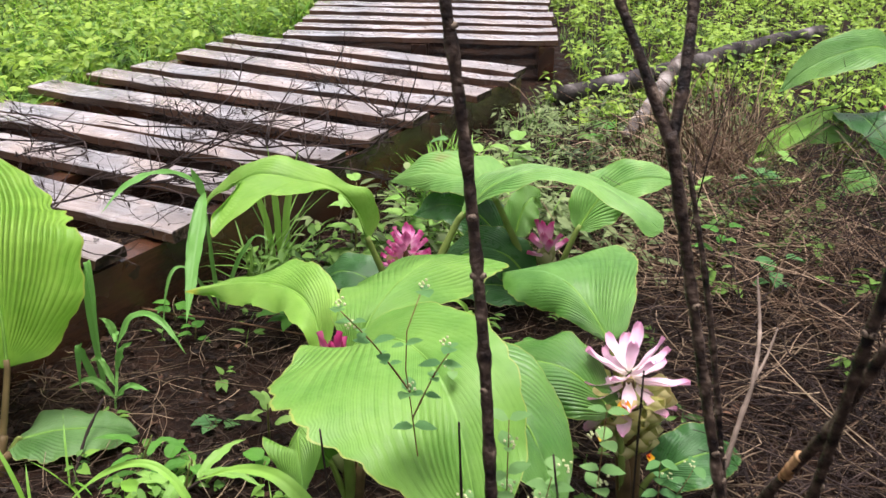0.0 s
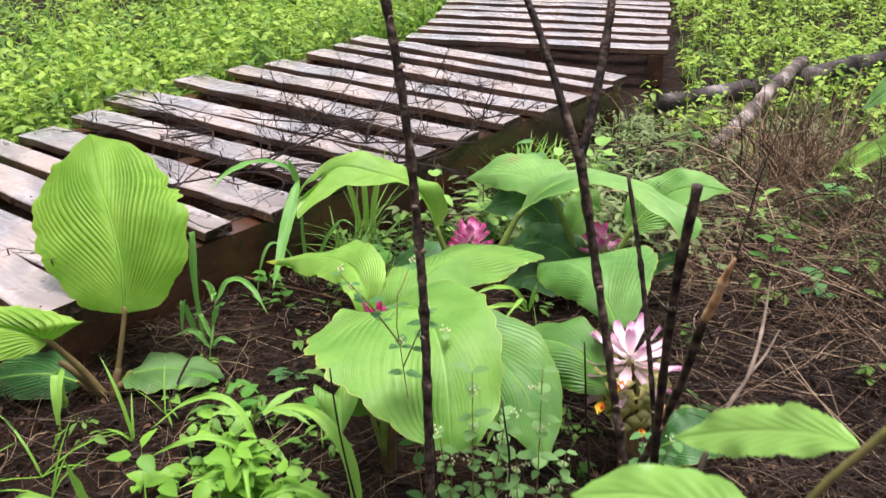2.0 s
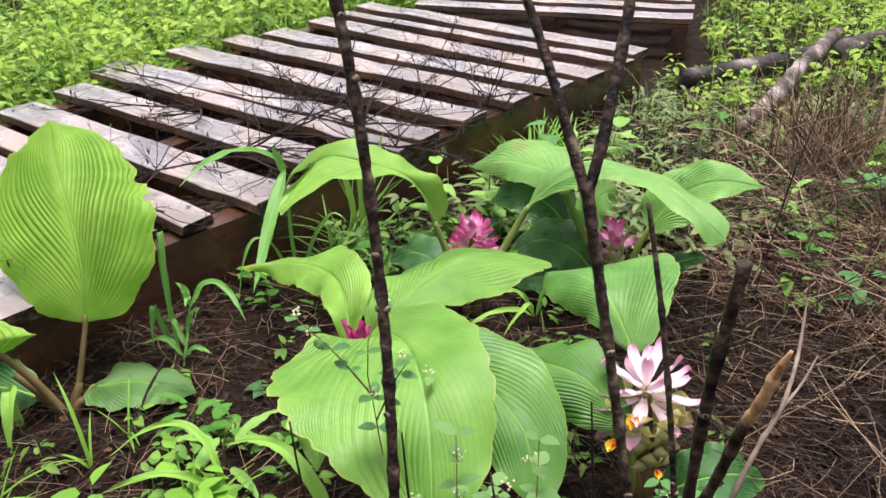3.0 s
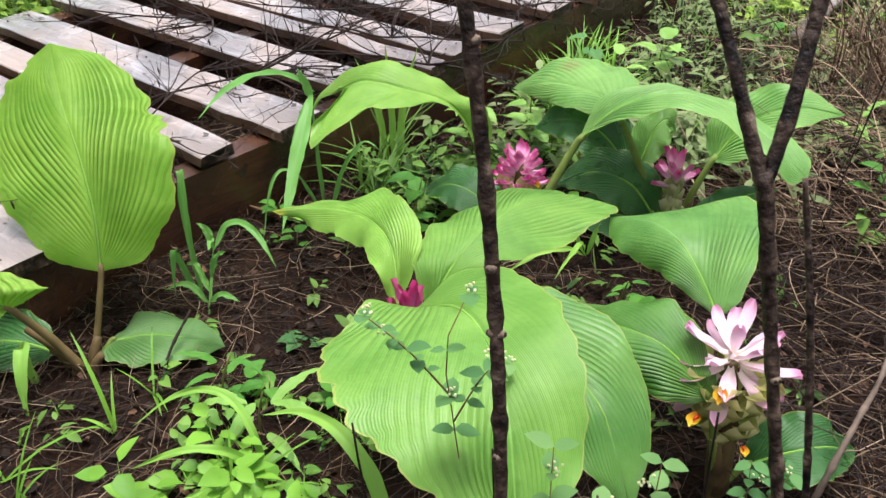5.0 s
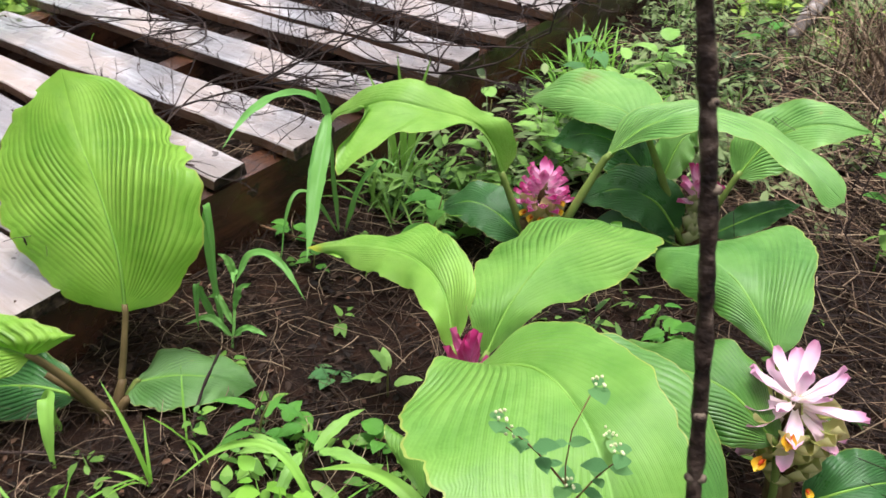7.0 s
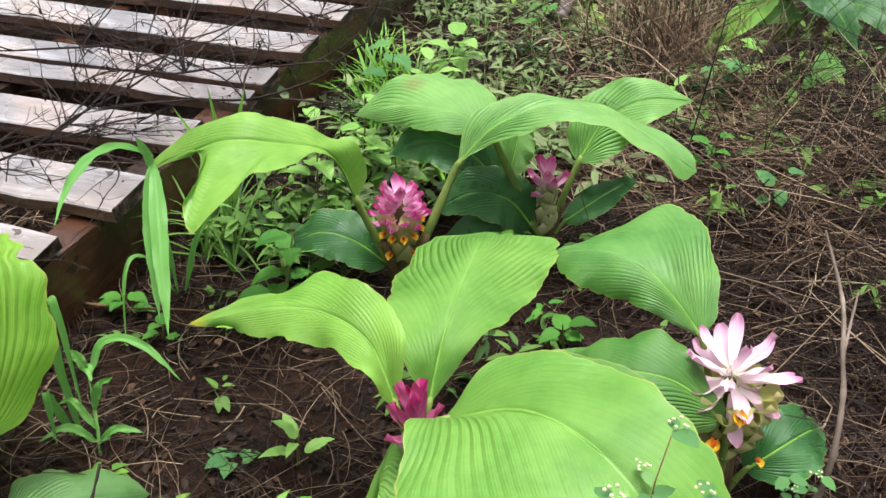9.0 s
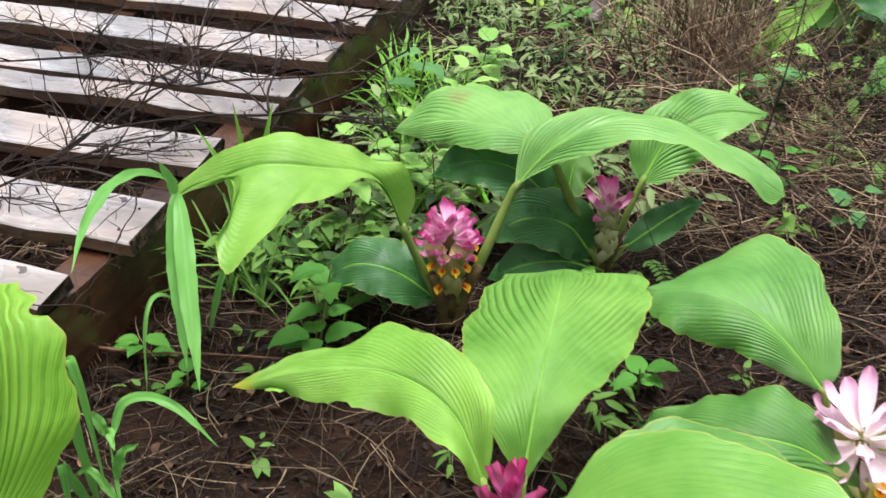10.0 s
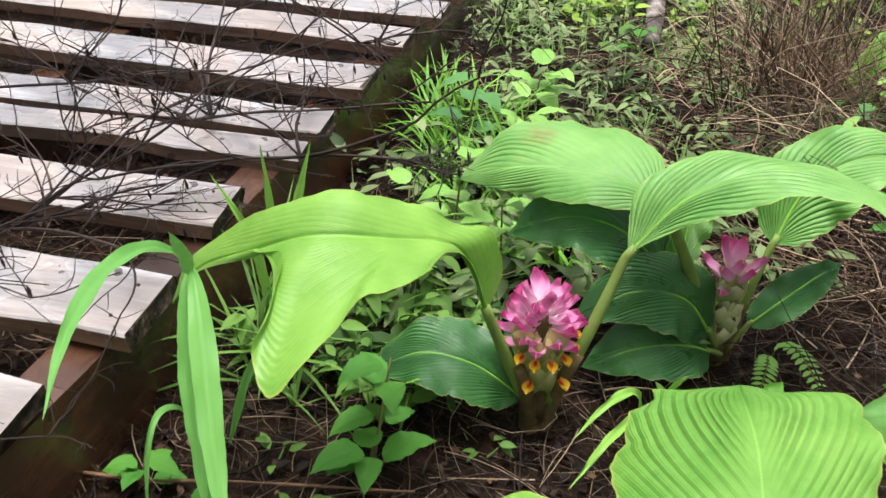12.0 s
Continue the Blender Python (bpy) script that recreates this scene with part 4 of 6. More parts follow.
# plant on the far side of the dead grass
P6 = ginger((1.13, 2.46), "ginger plant half hidden behind dead grass, with a pink flower")
leaf(P6, "leaf", [(1.08, 2.36, 0.225), (0.98, 2.29, 0.190), (0.885, 2.24, 0.150), (0.804, 2.235, 0.074)], (-0.5, -0.6, 0.7), (0.034, 0.034), LEAF_LIME, [(1.125, 2.455, 0.02), (1.115, 2.43, 0.16)], peak=1.15, seed=24)
leaf(P6, "leaf", [(1.12, 2.34, 0.13), (1.05, 2.30, 0.155), (0.97, 2.28, 0.150), (0.90, 2.27, 0.120)], (0.0, -0.6, 0.8), (0.030, 0.034), LEAF_PALE, [(1.128, 2.455, 0.02), (1.13, 2.41, 0.09)], (0.005, 0.003), seed=29)
leaf(P6, "leaf", [(1.10, 2.12, 0.105), (1.06, 2.07, 0.115), (1.01, 2.03, 0.110), (0.95, 2.0, 0.080)], (0.0, -0.6, 0.8), (0.035, 0.035), LEAF_MID, [(1.13, 2.44, 0.01), (1.12, 2.28, 0.08)], (0.005, 0.003), seed=30)
# the next two leaves have their shade mixed into a darker green
leaf(P6, "leaf", [(1.24, 2.40, 0.31), (1.15, 2.35, 0.375), (1.04, 2.32, 0.365), (0.95, 2.305, 0.325), (0.885, 2.30, 0.262)], (-0.1, -0.55, 0.85), (0.075, 0.06), LEAF_MID, [(1.16, 2.455, 0.02), (1.24, 2.43, 0.2)], fold=(0.1, 0.1), seed=26)
leaf(P6, "leaf", [(1.26, 2.40, 0.31), (1.32, 2.37, 0.37), (1.42, 2.36, 0.37), (1.53, 2.36, 0.29)], (0.0, -0.5, 0.85), (0.08, 0.08), LEAF_MID, [(1.16, 2.455, 0.02), (1.25, 2.43, 0.2)], fold=(0.1, 0.1), seed=25)
leaf(P6, "leaf", [(1.10, 2.38, 0.16), (1.10, 2.30, 0.21), (1.12, 2.2, 0.19), (1.15, 2.12, 0.12)], (0.0, -0.5, 0.85), (0.06, 0.06), LEAF_DARK, [(1.13, 2.45, 0.01)], seed=27)
leaf(P6, "leaf", [(1.17, 2.40, 0.12), (1.23, 2.30, 0.17), (1.30, 2.2, 0.15), (1.35, 2.1, 0.09)], (0.0, -0.5, 0.85), (0.06, 0.06), LEAF_DARK, [(1.14, 2.45, 0.01)], seed=28)
flower_head(P6, (1.27, 2.48, 0.0), (1.29, 2.46, 0.19), 0.024, (PINK, 22, 15, 80, 0.75, 0.98, 0.02), (POUCH, 12, 40, 50, 0.3, 0.7, 0.016), [], 8, "pink flower head")


# ---- charred saplings ----
def sapling(name, main, arms, mat, label, scars=0, seed=0):
    at = main[0][0]
    root = thing(name, at, label, "dead sapling")
    o = np.array(at)
    for k, (pts, radii, m) in enumerate([(main[0], main[1], mat), *arms]):
        # the bark swells at old bud rings, a few centimetres apart
        _, run = spline(pts, 10)
        n = max(24, int(run / 0.006))
        along = np.linspace(0, 1, n)
        ring = np.maximum(0, np.cos(along * run / 0.034 * math.pi + seed + 0.9 * np.sin(along * 9 + seed))) ** 6
        swell = np.interp(along, np.linspace(0, 1, len(radii)), radii) * (0.94 + 0.20 * ring)
        tv, tf = tube(pts, swell, 9, n, 0.07, seed + k)
        part("trunk" if k == 0 else "limb", mesh_of("stem", tv - o, tf, m), root)
    rng = random.Random(seed)
    c, _ = spline(main[0], 60)
    for k in range(scars):
        i = rng.randint(26, 56)
        r = np.interp(i / 59, np.linspace(0, 1, len(main[1])), main[1])
        yaw = rng.choice((200, 340, 280, 250, 310)) + rng.uniform(-15, 15)
        d = Vector((math.cos(radians(yaw)), math.sin(radians(yaw)), 0.35)).normalized()
        p = Vector(c[i])
        tv, tf = tube([p + d * r * 0.6, p + d * (r + 0.0005), p + d * (r + 0.0013)], [r * 0.66, r * 0.58, r * 0.42], 10, 6, 0.06, k)
        knob = part("branch_scar", mesh_of("branch_scar", tv - o, tf, SCAR), root, "pale ring where a branch broke off")
        tv, tf = tube([p + d * (r + 0.0006), p + d * (r + 0.0014), p + d * (r + 0.0016)], [r * 0.34, r * 0.32, r * 0.26], 8, 4)
        part("scar_core", mesh_of("scar_core", tv - o, tf, BARK), knob)
    return root


sapling("charred_sapling", ([(0.148, 0.40, -0.02), (0.127, 0.448, 0.18), (0.113, 0.497, 0.373), (0.098, 0.536, 0.565), (0.071, 0.560, 0.758), (0.020, 0.573, 0.98), (-0.02, 0.58, 1.15)], [0.0056, 0.0050, 0.0047, 0.0044, 0.0042, 0.0040, 0.0031]), [], BARK,
        "tall slim charred sapling with knots where branches broke", 14, 31)
sapling("charred_sapling", ([(0.388, 0.492, -0.02), (0.352, 0.507, 0.125), (0.318, 0.535, 0.259), (0.286, 0.562, 0.393), (0.257, 0.588, 0.526), (0.229, 0.606, 0.655)], [0.0061, 0.0053, 0.0048, 0.0043, 0.0043, 0.0051]),
        [([(0.230, 0.605, 0.645), (0.208, 0.624, 0.699), (0.180, 0.648, 0.762), (0.146, 0.671, 0.824), (0.107, 0.693, 0.887), (0.037, 0.724, 1.0)], [0.0046, 0.0038, 0.0035, 0.0030, 0.0028, 0.0020], BARK),
         ([(0.231, 0.607, 0.645), (0.240, 0.629, 0.70), (0.246, 0.659, 0.762), (0.248, 0.681, 0.824), (0.253, 0.705, 0.95), (0.257, 0.724, 1.1)], [0.0046, 0.0043, 0.0041, 0.0038, 0.0035, 0.0025], BARK)], BARK,
        "forked charred sapling with two upright limbs", 8, 41)
sapling("charred_sapling", ([(0.359, 0.62, -0.02), (0.351, 0.641, 0.114), (0.339, 0.662, 0.235), (0.322, 0.684, 0.357), (0.301, 0.707, 0.478), (0.276, 0.73, 0.59)], [0.0040, 0.0036, 0.0034, 0.0031, 0.0031, 0.0022]), [], BARK,
        "thin charred shoot broken off at the top", 3, 51)
sapling("charred_sapling", ([(0.357, 0.655, -0.02), (0.338, 0.596, 0.142), (0.324, 0.526, 0.294), (0.315, 0.47, 0.446), (0.313, 0.440, 0.598), (0.319, 0.430, 0.692)], [0.0050, 0.0042, 0.0040, 0.0036, 0.0040]), [], BARK,
        "leaning charred stump with a blunt burnt top", 5, 61)
sapling("broken_branch", ([(0.237, 0.665, -0.02), (0.283, 0.62, 0.209), (0.312, 0.56, 0.359), (0.330, 0.503, 0.477), (0.340, 0.468, 0.570)], [0.0050, 0.0046, 0.0042, 0.0040, 0.0040]),
        [([(0.340, 0.468, 0.568), (0.346, 0.463, 0.59), (0.350, 0.461, 0.610), (0.355, 0.459, 0.627)], [0.0036, 0.0040, 0.0034, 0.0010], SPLIT_WOOD),
         ([(0.346, 0.463, 0.592), (0.349, 0.459, 0.608), (0.350, 0.456, 0.620)], [0.0022, 0.0018, 0.0005], SPLIT_WOOD),
         ([(0.322, 0.531, 0.42), (0.325, 0.517, 0.45)], [0.0045, 0.0046], SPLIT_WOOD)], BARK,
        "leaning dark branch with a bare orange splintered tip", 3, 71)
sapling("dead_shoot", ([(0.405, 0.93, -0.02), (0.425, 0.945, 0.09), (0.457, 1.0, 0.146), (0.487, 1.06, 0.162), (0.507, 1.12, 0.207), (0.526, 1.22, 0.25)], [0.0052, 0.0046, 0.0038, 0.0034, 0.0028, 0.0015]),
        [([(0.487, 1.06, 0.162), (0.515, 1.10, 0.18), (0.535, 1.13, 0.21)], [0.0024, 0.002, 0.0012], BARK_PALE)], BARK_PALE, "forked grey dead shoot standing in the soil", 0, 81)

for pts, lab in (([(0.10, 0.63, -0.01), (0.098, 0.628, 0.14), (0.09, 0.622, 0.28), (0.085, 0.615, 0.40)], "thin dead stalk standing before the broad leaf"),
                 ([(0.175, 0.64, -0.01), (0.17, 0.63, 0.15), (0.175, 0.62, 0.28), (0.165, 0.615, 0.37)], "thin dead stalk standing before the broad leaf"),
                 ([(0.0, 0.68, -0.01), (-0.02, 0.67, 0.14), (-0.035, 0.66, 0.27), (-0.04, 0.655, 0.36)], "thin dead stalk leaning before the broad leaf"),
                 ([(0.52, 1.66, -0.01), (0.545, 1.69, 0.15), (0.565, 1.71, 0.27), (0.60, 1.76, 0.38), (0.635, 1.82, 0.49)], "thin bent dead stalk standing before the dead grass"),
                 ([(0.30, 0.80, -0.01), (0.27, 0.74, 0.13), (0.255, 0.70, 0.28), (0.245, 0.67, 0.42)], "thin black stalk leaning before the white flower")):
    tv, tf = tube(pts, [0.0017, 0.0015, 0.001], 5, 18, 0.12, 3)
    thing("dead_stalk", (0, 0, 0), lab, "dead stalk", "thin dead stalks", data=mesh_of("dead_stalk", tv, tf, TWIG))

for pts, r, mat, lab in (([(-0.40, 0.78, 0.02), (-0.313, 0.896, 0.045), (-0.27, 0.97, 0.04), (-0.234, 1.052, 0.02)], 0.0028, TWIG, "thin dark fallen branch lying in the bright weeds"),
                         ([(-0.457, 0.945, 0.0), (-0.454, 1.014, 0.06), (-0.441, 1.068, 0.10)], 0.0030, TWIG, "dark broken stick propped on the flat leaf"),
                         ([(-0.70, 0.89, 0.03), (-0.58, 0.905, 0.035), (-0.486, 0.913, 0.02)], 0.0022, TWIG, "dark fallen stem lying in the litter"),
                         ([(-0.62, 1.507, 0.028), (-0.482, 1.456, 0.03), (-0.378, 1.434, 0.032), (-0.195, 1.401, 0.02)], 0.0022, BARK_WARM, "long reddish dead stem lying at the pallet's foot"),
                         ([(0.116, 2.328, 0.01), (0.31, 2.413, 0.08), (0.571, 2.551, 0.14)], 0.0018, TWIG, "thin dark dead branch lying over the weeds"),
                         ([(0.25, 2.35, 0.02), (0.495, 2.462, 0.06), (0.64, 2.416, 0.05)], 0.0018, TWIG, "thin dark dead branch lying over the weeds")):
    tv, tf = tube(pts, [r, r * 0.6], 6, 26, 0.15, 7)
    thing("fallen_branch", (0, 0, 0), lab, "dead branch", "fallen thin branches", data=mesh_of("fallen_branch", tv, tf, mat))

# ---- logs ----
for pts, radii, lab in (([(0.55, 2.58, 0.05), (0.68, 2.88, 0.075), (0.80, 3.2, 0.10), (0.95, 3.55, 0.12)], [0.018, 0.025, 0.027, 0.030], "weathered grey log lying across a blackened one"),
                        ([(0.38, 3.06, 0.05), (0.75, 3.28, 0.075), (1.2, 3.75, 0.08), (1.75, 4.3, 0.07)], [0.032, 0.036, 0.034, 0.026], "long blackened log lying on the weeds")):
    tv, tf = tube(pts, radii, 12, 30, 0.09, 5)
    thing("log", (0, 0, 0), lab, "log", "two fallen logs", data=mesh_of("log", tv, tf, LOG_PALE if "grey" in lab else LOG))


# ---- litter, dead grass, brush ----
def strands(n, seed, place, length, radius, droop, rise, mat, name, label, category):
    """Loose stalks: place(rng, n) gives feet; each is a thin three-sided tube with a bend."""
    rng = np.random.default_rng(seed)
    p = place(rng, n)
    yaw = rng.uniform(0, 2 * math.pi, n)
    ln = rng.uniform(length[0], length[1], n)
    rs = rng.uniform(rise[0], rise[1], n)
    bend = rng.normal(0, 0.26, n) + (rng.random(n) < 0.2) * rng.normal(0, 0.5, n)
    rad = rng.uniform(radius[0], radius[1], n)
    segs = 5
    V = np.zeros((n, segs, 3, 3))
    for i in range(segs):
        s = i / (segs - 1)
        h = yaw + bend * s * 2
        x = p[:, 0] + ln * s * np.cos(rs) * np.cos(h)
        y = p[:, 1] + ln * s * np.cos(rs) * np.sin(h)
        z = p[:, 2] + ln * s * np.sin(rs) - droop * ln * s * s
        z = np.maximum(z, ground_zs(x, y) + 0.001)
        for k in range(3):
            a = 2 * math.pi * k / 3
            r = rad * (1 - 0.6 * s)
            V[:, i, k, 0] = x - np.sin(h) * r * math.cos(a)
            V[:, i, k, 1] = y + np.cos(h) * r * math.cos(a)
            V[:, i, k, 2] = z + r * math.sin(a)
    faces = []
    base = np.arange(n)[:, None] * segs * 3
    for i in range(segs - 1):
        for k in range(3):
            j = (k + 1) % 3
            faces.extend(map(tuple, (base + np.array([[i * 3 + k, i * 3 + j, i * 3 + 3 + j, i * 3 + 3 + k]])).tolist()))
    ob = new(name, mesh_of(name, V.reshape(-1, 3), faces, mat))
    return tagged(ob, label, category, kind="stuff")


def patch(x0, x1, y0, y1, z=0.004, jitter=0.012):
    def place(rng, n):
        x, y = rng.uniform(x0, x1, n), rng.uniform(y0, y1, n)
        return np.stack([x, y, ground_zs(x, y) + z + rng.uniform(0, jitter, n)], 1)
    return place


def mound(cx, cy, sx, sy, z0, z1):
    def place(rng, n):
        x, y = rng.normal(cx, sx, n), rng.normal(cy, sy, n)
        return np.stack([x, y, ground_zs(x, y) + rng.uniform(z0, z1, n)], 1)
    return place


strands(5800, 11, patch(-1.0, 1.2, 0.45, 2.1, 0.004, 0.018), (0.03, 0.16), (0.0004, 0.0011), 0.05, (-0.08, 0.22), STRAW, "straw_litter", "thin brown straw and stalks strewn over the soil", "litter")
strands(8500, 12, patch(-1.2, 1.5, 0.3, 2.9, 0.002, 0.010), (0.015, 0.10), (0.0008, 0.0022), 0.05, (-0.05, 0.15), STRAW_DARK, "rotten_litter", "dark rotting stalks and bark bits on the soil", "litter")
strands(330, 13, mound(0.735, 2.28, 0.070, 0.09, 0.0, 0.10), (0.14, 0.38), (0.0012, 0.0030), 0.15, (0.65, 1.5), HAY, "dead_grass_heap", "heap of dead straw-brown grass stalks", "dead grass")
strands(420, 44, mound(0.73, 2.15, 0.18, 0.26, 0.0, 0.14), (0.10, 0.34), (0.0006, 0.0018), 0.35, (-0.1, 0.9), HAY, "dead_grass_heap", "tumbled dead grass stalks round the heap", "dead grass")
strands(220, 19, mound(0.45, 2.4, 0.25, 0.25, 0.0, 0.02), (0.04, 0.2), (0.0005, 0.0014), 0.1, (-0.05, 0.6), HAY, "fallen_dead_grass", "loose dead grass stalks among small weeds", "dead grass")
strands(480, 14, mound(0.72, 1.80, 0.22, 0.22, 0.0, 0.05), (0.10, 0.34), (0.0008, 0.0020), 0.15, (-0.1, 0.6), HAY, "fallen_dead_grass", "fallen dead grass stalks beside the heap", "dead grass")
strands(420, 45, mound(0.75, 1.30, 0.24, 0.28, 0.0, 0.05), (0.08, 0.30), (0.0007, 0.0018), 0.15, (-0.1, 0.6), STRAW, "fallen_dead_grass", "brown fallen stalks on the dark soil", "dead grass")
strands(800, 15, mound(1.10, 1.75, 0.28, 0.4, 0.0, 0.08), (0.15, 0.5), (0.0008, 0.0022), 0.25, (0.0, 1.2), TWIG, "dead_brush", "tangle of thin dark dead stalks", "brush")
strands(420, 46, mound(1.05, 1.8, 0.25, 0.35, 0.0, 0.10), (0.15, 0.45), (0.0006, 0.0017), 0.25, (0.0, 1.3), HAY, "dead_brush", "tangle of thin brown dead stalks", "brush")
strands(650, 16, mound(0.75, 1.15, 0.24, 0.3, 0.0, 0.03), (0.1, 0.35), (0.0008, 0.002), 0.1, (-0.05, 0.5), TWIG, "dead_stalks", "thin dark dead stalks lying on the soil", "brush")


def bits(n, seed, x0, x1, y0, y1, size, mat, name, label, category):
    """Curled flakes of dead leaves and bark."""
    rng = np.random.default_rng(seed)
    tv, tf = small_leaf(0.6, 0.3, 0.3, 3)
    x, y = rng.uniform(x0, x1, n), rng.uniform(y0, y1, n)
    m = turns(rng.uniform(0, 6.3, n), rng.uniform(-0.2, 0.5, n), rng.uniform(-0.8, 0.8, n), rng.uniform(size[0], size[1], n))
    v, f = stamp(tv, tf, m, np.stack([x, y, ground_zs(x, y) + 0.006], 1))
    ob = new(name, mesh_of(name, v, f, mat))
    return tagged(ob, label, category, kind="stuff")


strands(6000, 41, patch(-2.4, 2.6, -1.4, 3.2, 0.003, 0.012), (0.02, 0.14), (0.0005, 0.0018), 0.05, (-0.05, 0.18), STRAW_DARK, "rotten_litter", "dark rotting stalks on the surrounding soil", "litter")
strands(2500, 42, patch(-2.2, 2.4, -1.2, 3.2, 0.003, 0.012), (0.02, 0.16), (0.0003, 0.001), 0.05, (-0.05, 0.18), STRAW, "straw_litter", "thin straw on the surrounding soil", "litter")
bits(9500, 17, -1.2, 1.5, 0.3, 2.6, (0.005, 0.022), STRAW_DARK, "dead_leaf_bits", "small curled dark dead leaves on the soil", "litter")
bits(1500, 18, -1.0, 1.4, 0.3, 2.4, (0.004, 0.022), LITTER, "brown_leaf_bits", "reddish brown dead leaf flakes on the soil", "litter")


def dead_branch(at, seed, reach, height, label, spread=2.6, heading=0.0, count=6):
    """A dry shrub branch: thin twigs that fork and fork again, with small shrivelled pods."""
    rng = random.Random(seed)
    root = thing("dead_branch", at, label, "dead branch", "dry branches across the pallet")

    def grow(stem, p, d, ln, r, depth):
        pts = [p]
        for _ in range(5):
            d = (d + Vector((rng.uniform(-0.24, 0.24), rng.uniform(-0.24, 0.24), rng.uniform(-0.18, 0.18)))).normalized()
            q = pts[-1] + d * ln / 5
            q.z = max(q.z, 0.176 - at[2] + rng.uniform(0, 0.004))
            pts.append(q)
        v, f = tube(pts, [r, r * 0.6], 4, 9, 0.1, rng.randint(0, 999))
        ob = part("stem" if stem is None else "twig", mesh_of("twig", v, f, TWIG), root if stem is None else stem)
        stem = stem or ob
        if depth < 2 and rng.random() < 0.13:
            k = pts[rng.randint(2, 5)]
            v, f = tube([k, k + Vector((0.001, 0, -0.006)), k + Vector((0.002, 0, -0.014))], [0.0007, 0.0021, 0.0008], 5, 5)
            part("pod", mesh_of("pod", v, f, TWIG), stem)
        if depth:
            for _ in range(rng.randint(2, 4)):
                e = (d + Vector((rng.uniform(-1.1, 1.1), rng.uniform(-1.1, 1.1), rng.uniform(-0.4, 0.55)))).normalized()
                grow(stem, pts[rng.randint(1, 5)], e, ln * rng.uniform(0.4, 0.7), r * 0.62, depth - 1)

    for k in range(count):
        a = heading + rng.uniform(-spread, spread)
        grow(None, Vector((0, 0, 0)), Vector((math.cos(a), math.sin(a), height * rng.uniform(0.1, 1))).normalized(), reach * rng.uniform(0.6, 1.1), 0.0025, 3)


dead_branch((-0.62, 1.72, 0.185), 5, 0.30, 0.35, "dry dark branch tangle lying across the pallet slats")
dead_branch((-0.40, 2.00, 0.185), 6, 0.30, 0.30, "dry dark branch tangle lying across the pallet slats")
dead_branch((-0.85, 2.02, 0.185), 7, 0.26, 0.40, "dry dark branch tangle lying across the pallet slats", count=5)
dead_branch((-0.15, 2.28, 0.185), 8, 0.24, 0.35, "dry dark branch tangle lying across the pallet slats", count=5)
dead_branch((-0.28, 1.86, 0.185), 11, 0.26, 0.40, "dry dark branch tangle lying across the pallet slats", count=5)
dead_branch((-0.62, 2.15, 0.185), 12, 0.30, 0.35, "dry dark branch tangle lying across the pallet slats", count=5)
dead_branch((-0.72, 1.42, 0.185), 9, 0.22, 0.45, "dry dark branch tangle lying across the pallet slats", count=5)


# ---- weed carpets ----
def outside_pallet(x, y):
    e = (x + 0.715) * 0.90 - (y - 1.0) * 0.436
    inside_near = (e < 0.02) & (e > -0.93) & (y > 0.95) & (y < 3.55)
    inside_far = (x > -0.75) & (x < 0.5) & (y > 3.55) & (y < 5.6)
    return ~(inside_near | inside_far)


def carpet(n, seed, region, height, size, per_plant, mat, name, label, width=0.5, category="weeds"):
    """Many small leafy sprigs: leaves stand round thin unseen-fine stems."""
    rng = np.random.default_rng(seed)
    x, y = region(rng, n)
    ok = outside_pallet(x, y)
    x, y = x[ok], y[ok]
    n = len(x)
    h = rng.uniform(height[0], height[1], n)
    k = per_plant
    px, py, ph = np.repeat(x, k), np.repeat(y, k), np.repeat(h, k)
    lvl = rng.uniform(0.25, 1.0, n * k)
    yaw = rng.uniform(0, 2 * math.pi, n * k)
    off = rng.uniform(0.0, 0.02, n * k)
    pos = np.stack([px + off * np.cos(yaw), py + off * np.sin(yaw), ground_zs(px, py) + ph * lvl], 1)
    m = turns(yaw, rng.uniform(-0.5, 0.6, n * k), rng.uniform(-0.5, 0.5, n * k), rng.uniform(size[0], size[1], n * k))
    tv, tf = small_leaf(width, 0.25, 0.15, 4)
    v1, f1 = stamp(tv, tf, m, pos)
    # stems
    sv = np.array([(-0.5, -0.3, 0), (0.5, -0.3, 0), (0, 0.6, 0), (0, 0, 1.0)])
    sf = [(0, 1, 3), (1, 2, 3), (2, 0, 3)]
    mm = np.zeros((n, 3, 3))
    mm[:, 0, 0] = mm[:, 1, 1] = 0.004
    mm[:, 2, 2] = h
    mm[:, 0, 2], mm[:, 1, 2] = rng.normal(0, 0.01, n), rng.normal(0, 0.01, n)
    v2, f2 = stamp(sv, sf, mm, np.stack([x, y, ground_zs(x, y) - 0.003], 1))
    f2 = [tuple(i + len(v1) for i in q) for q in f2]
    ob = new(name, mesh_of(name, np.vstack([v1, v2]), f1 + f2, mat))
    return tagged(ob, label, category, kind="stuff")


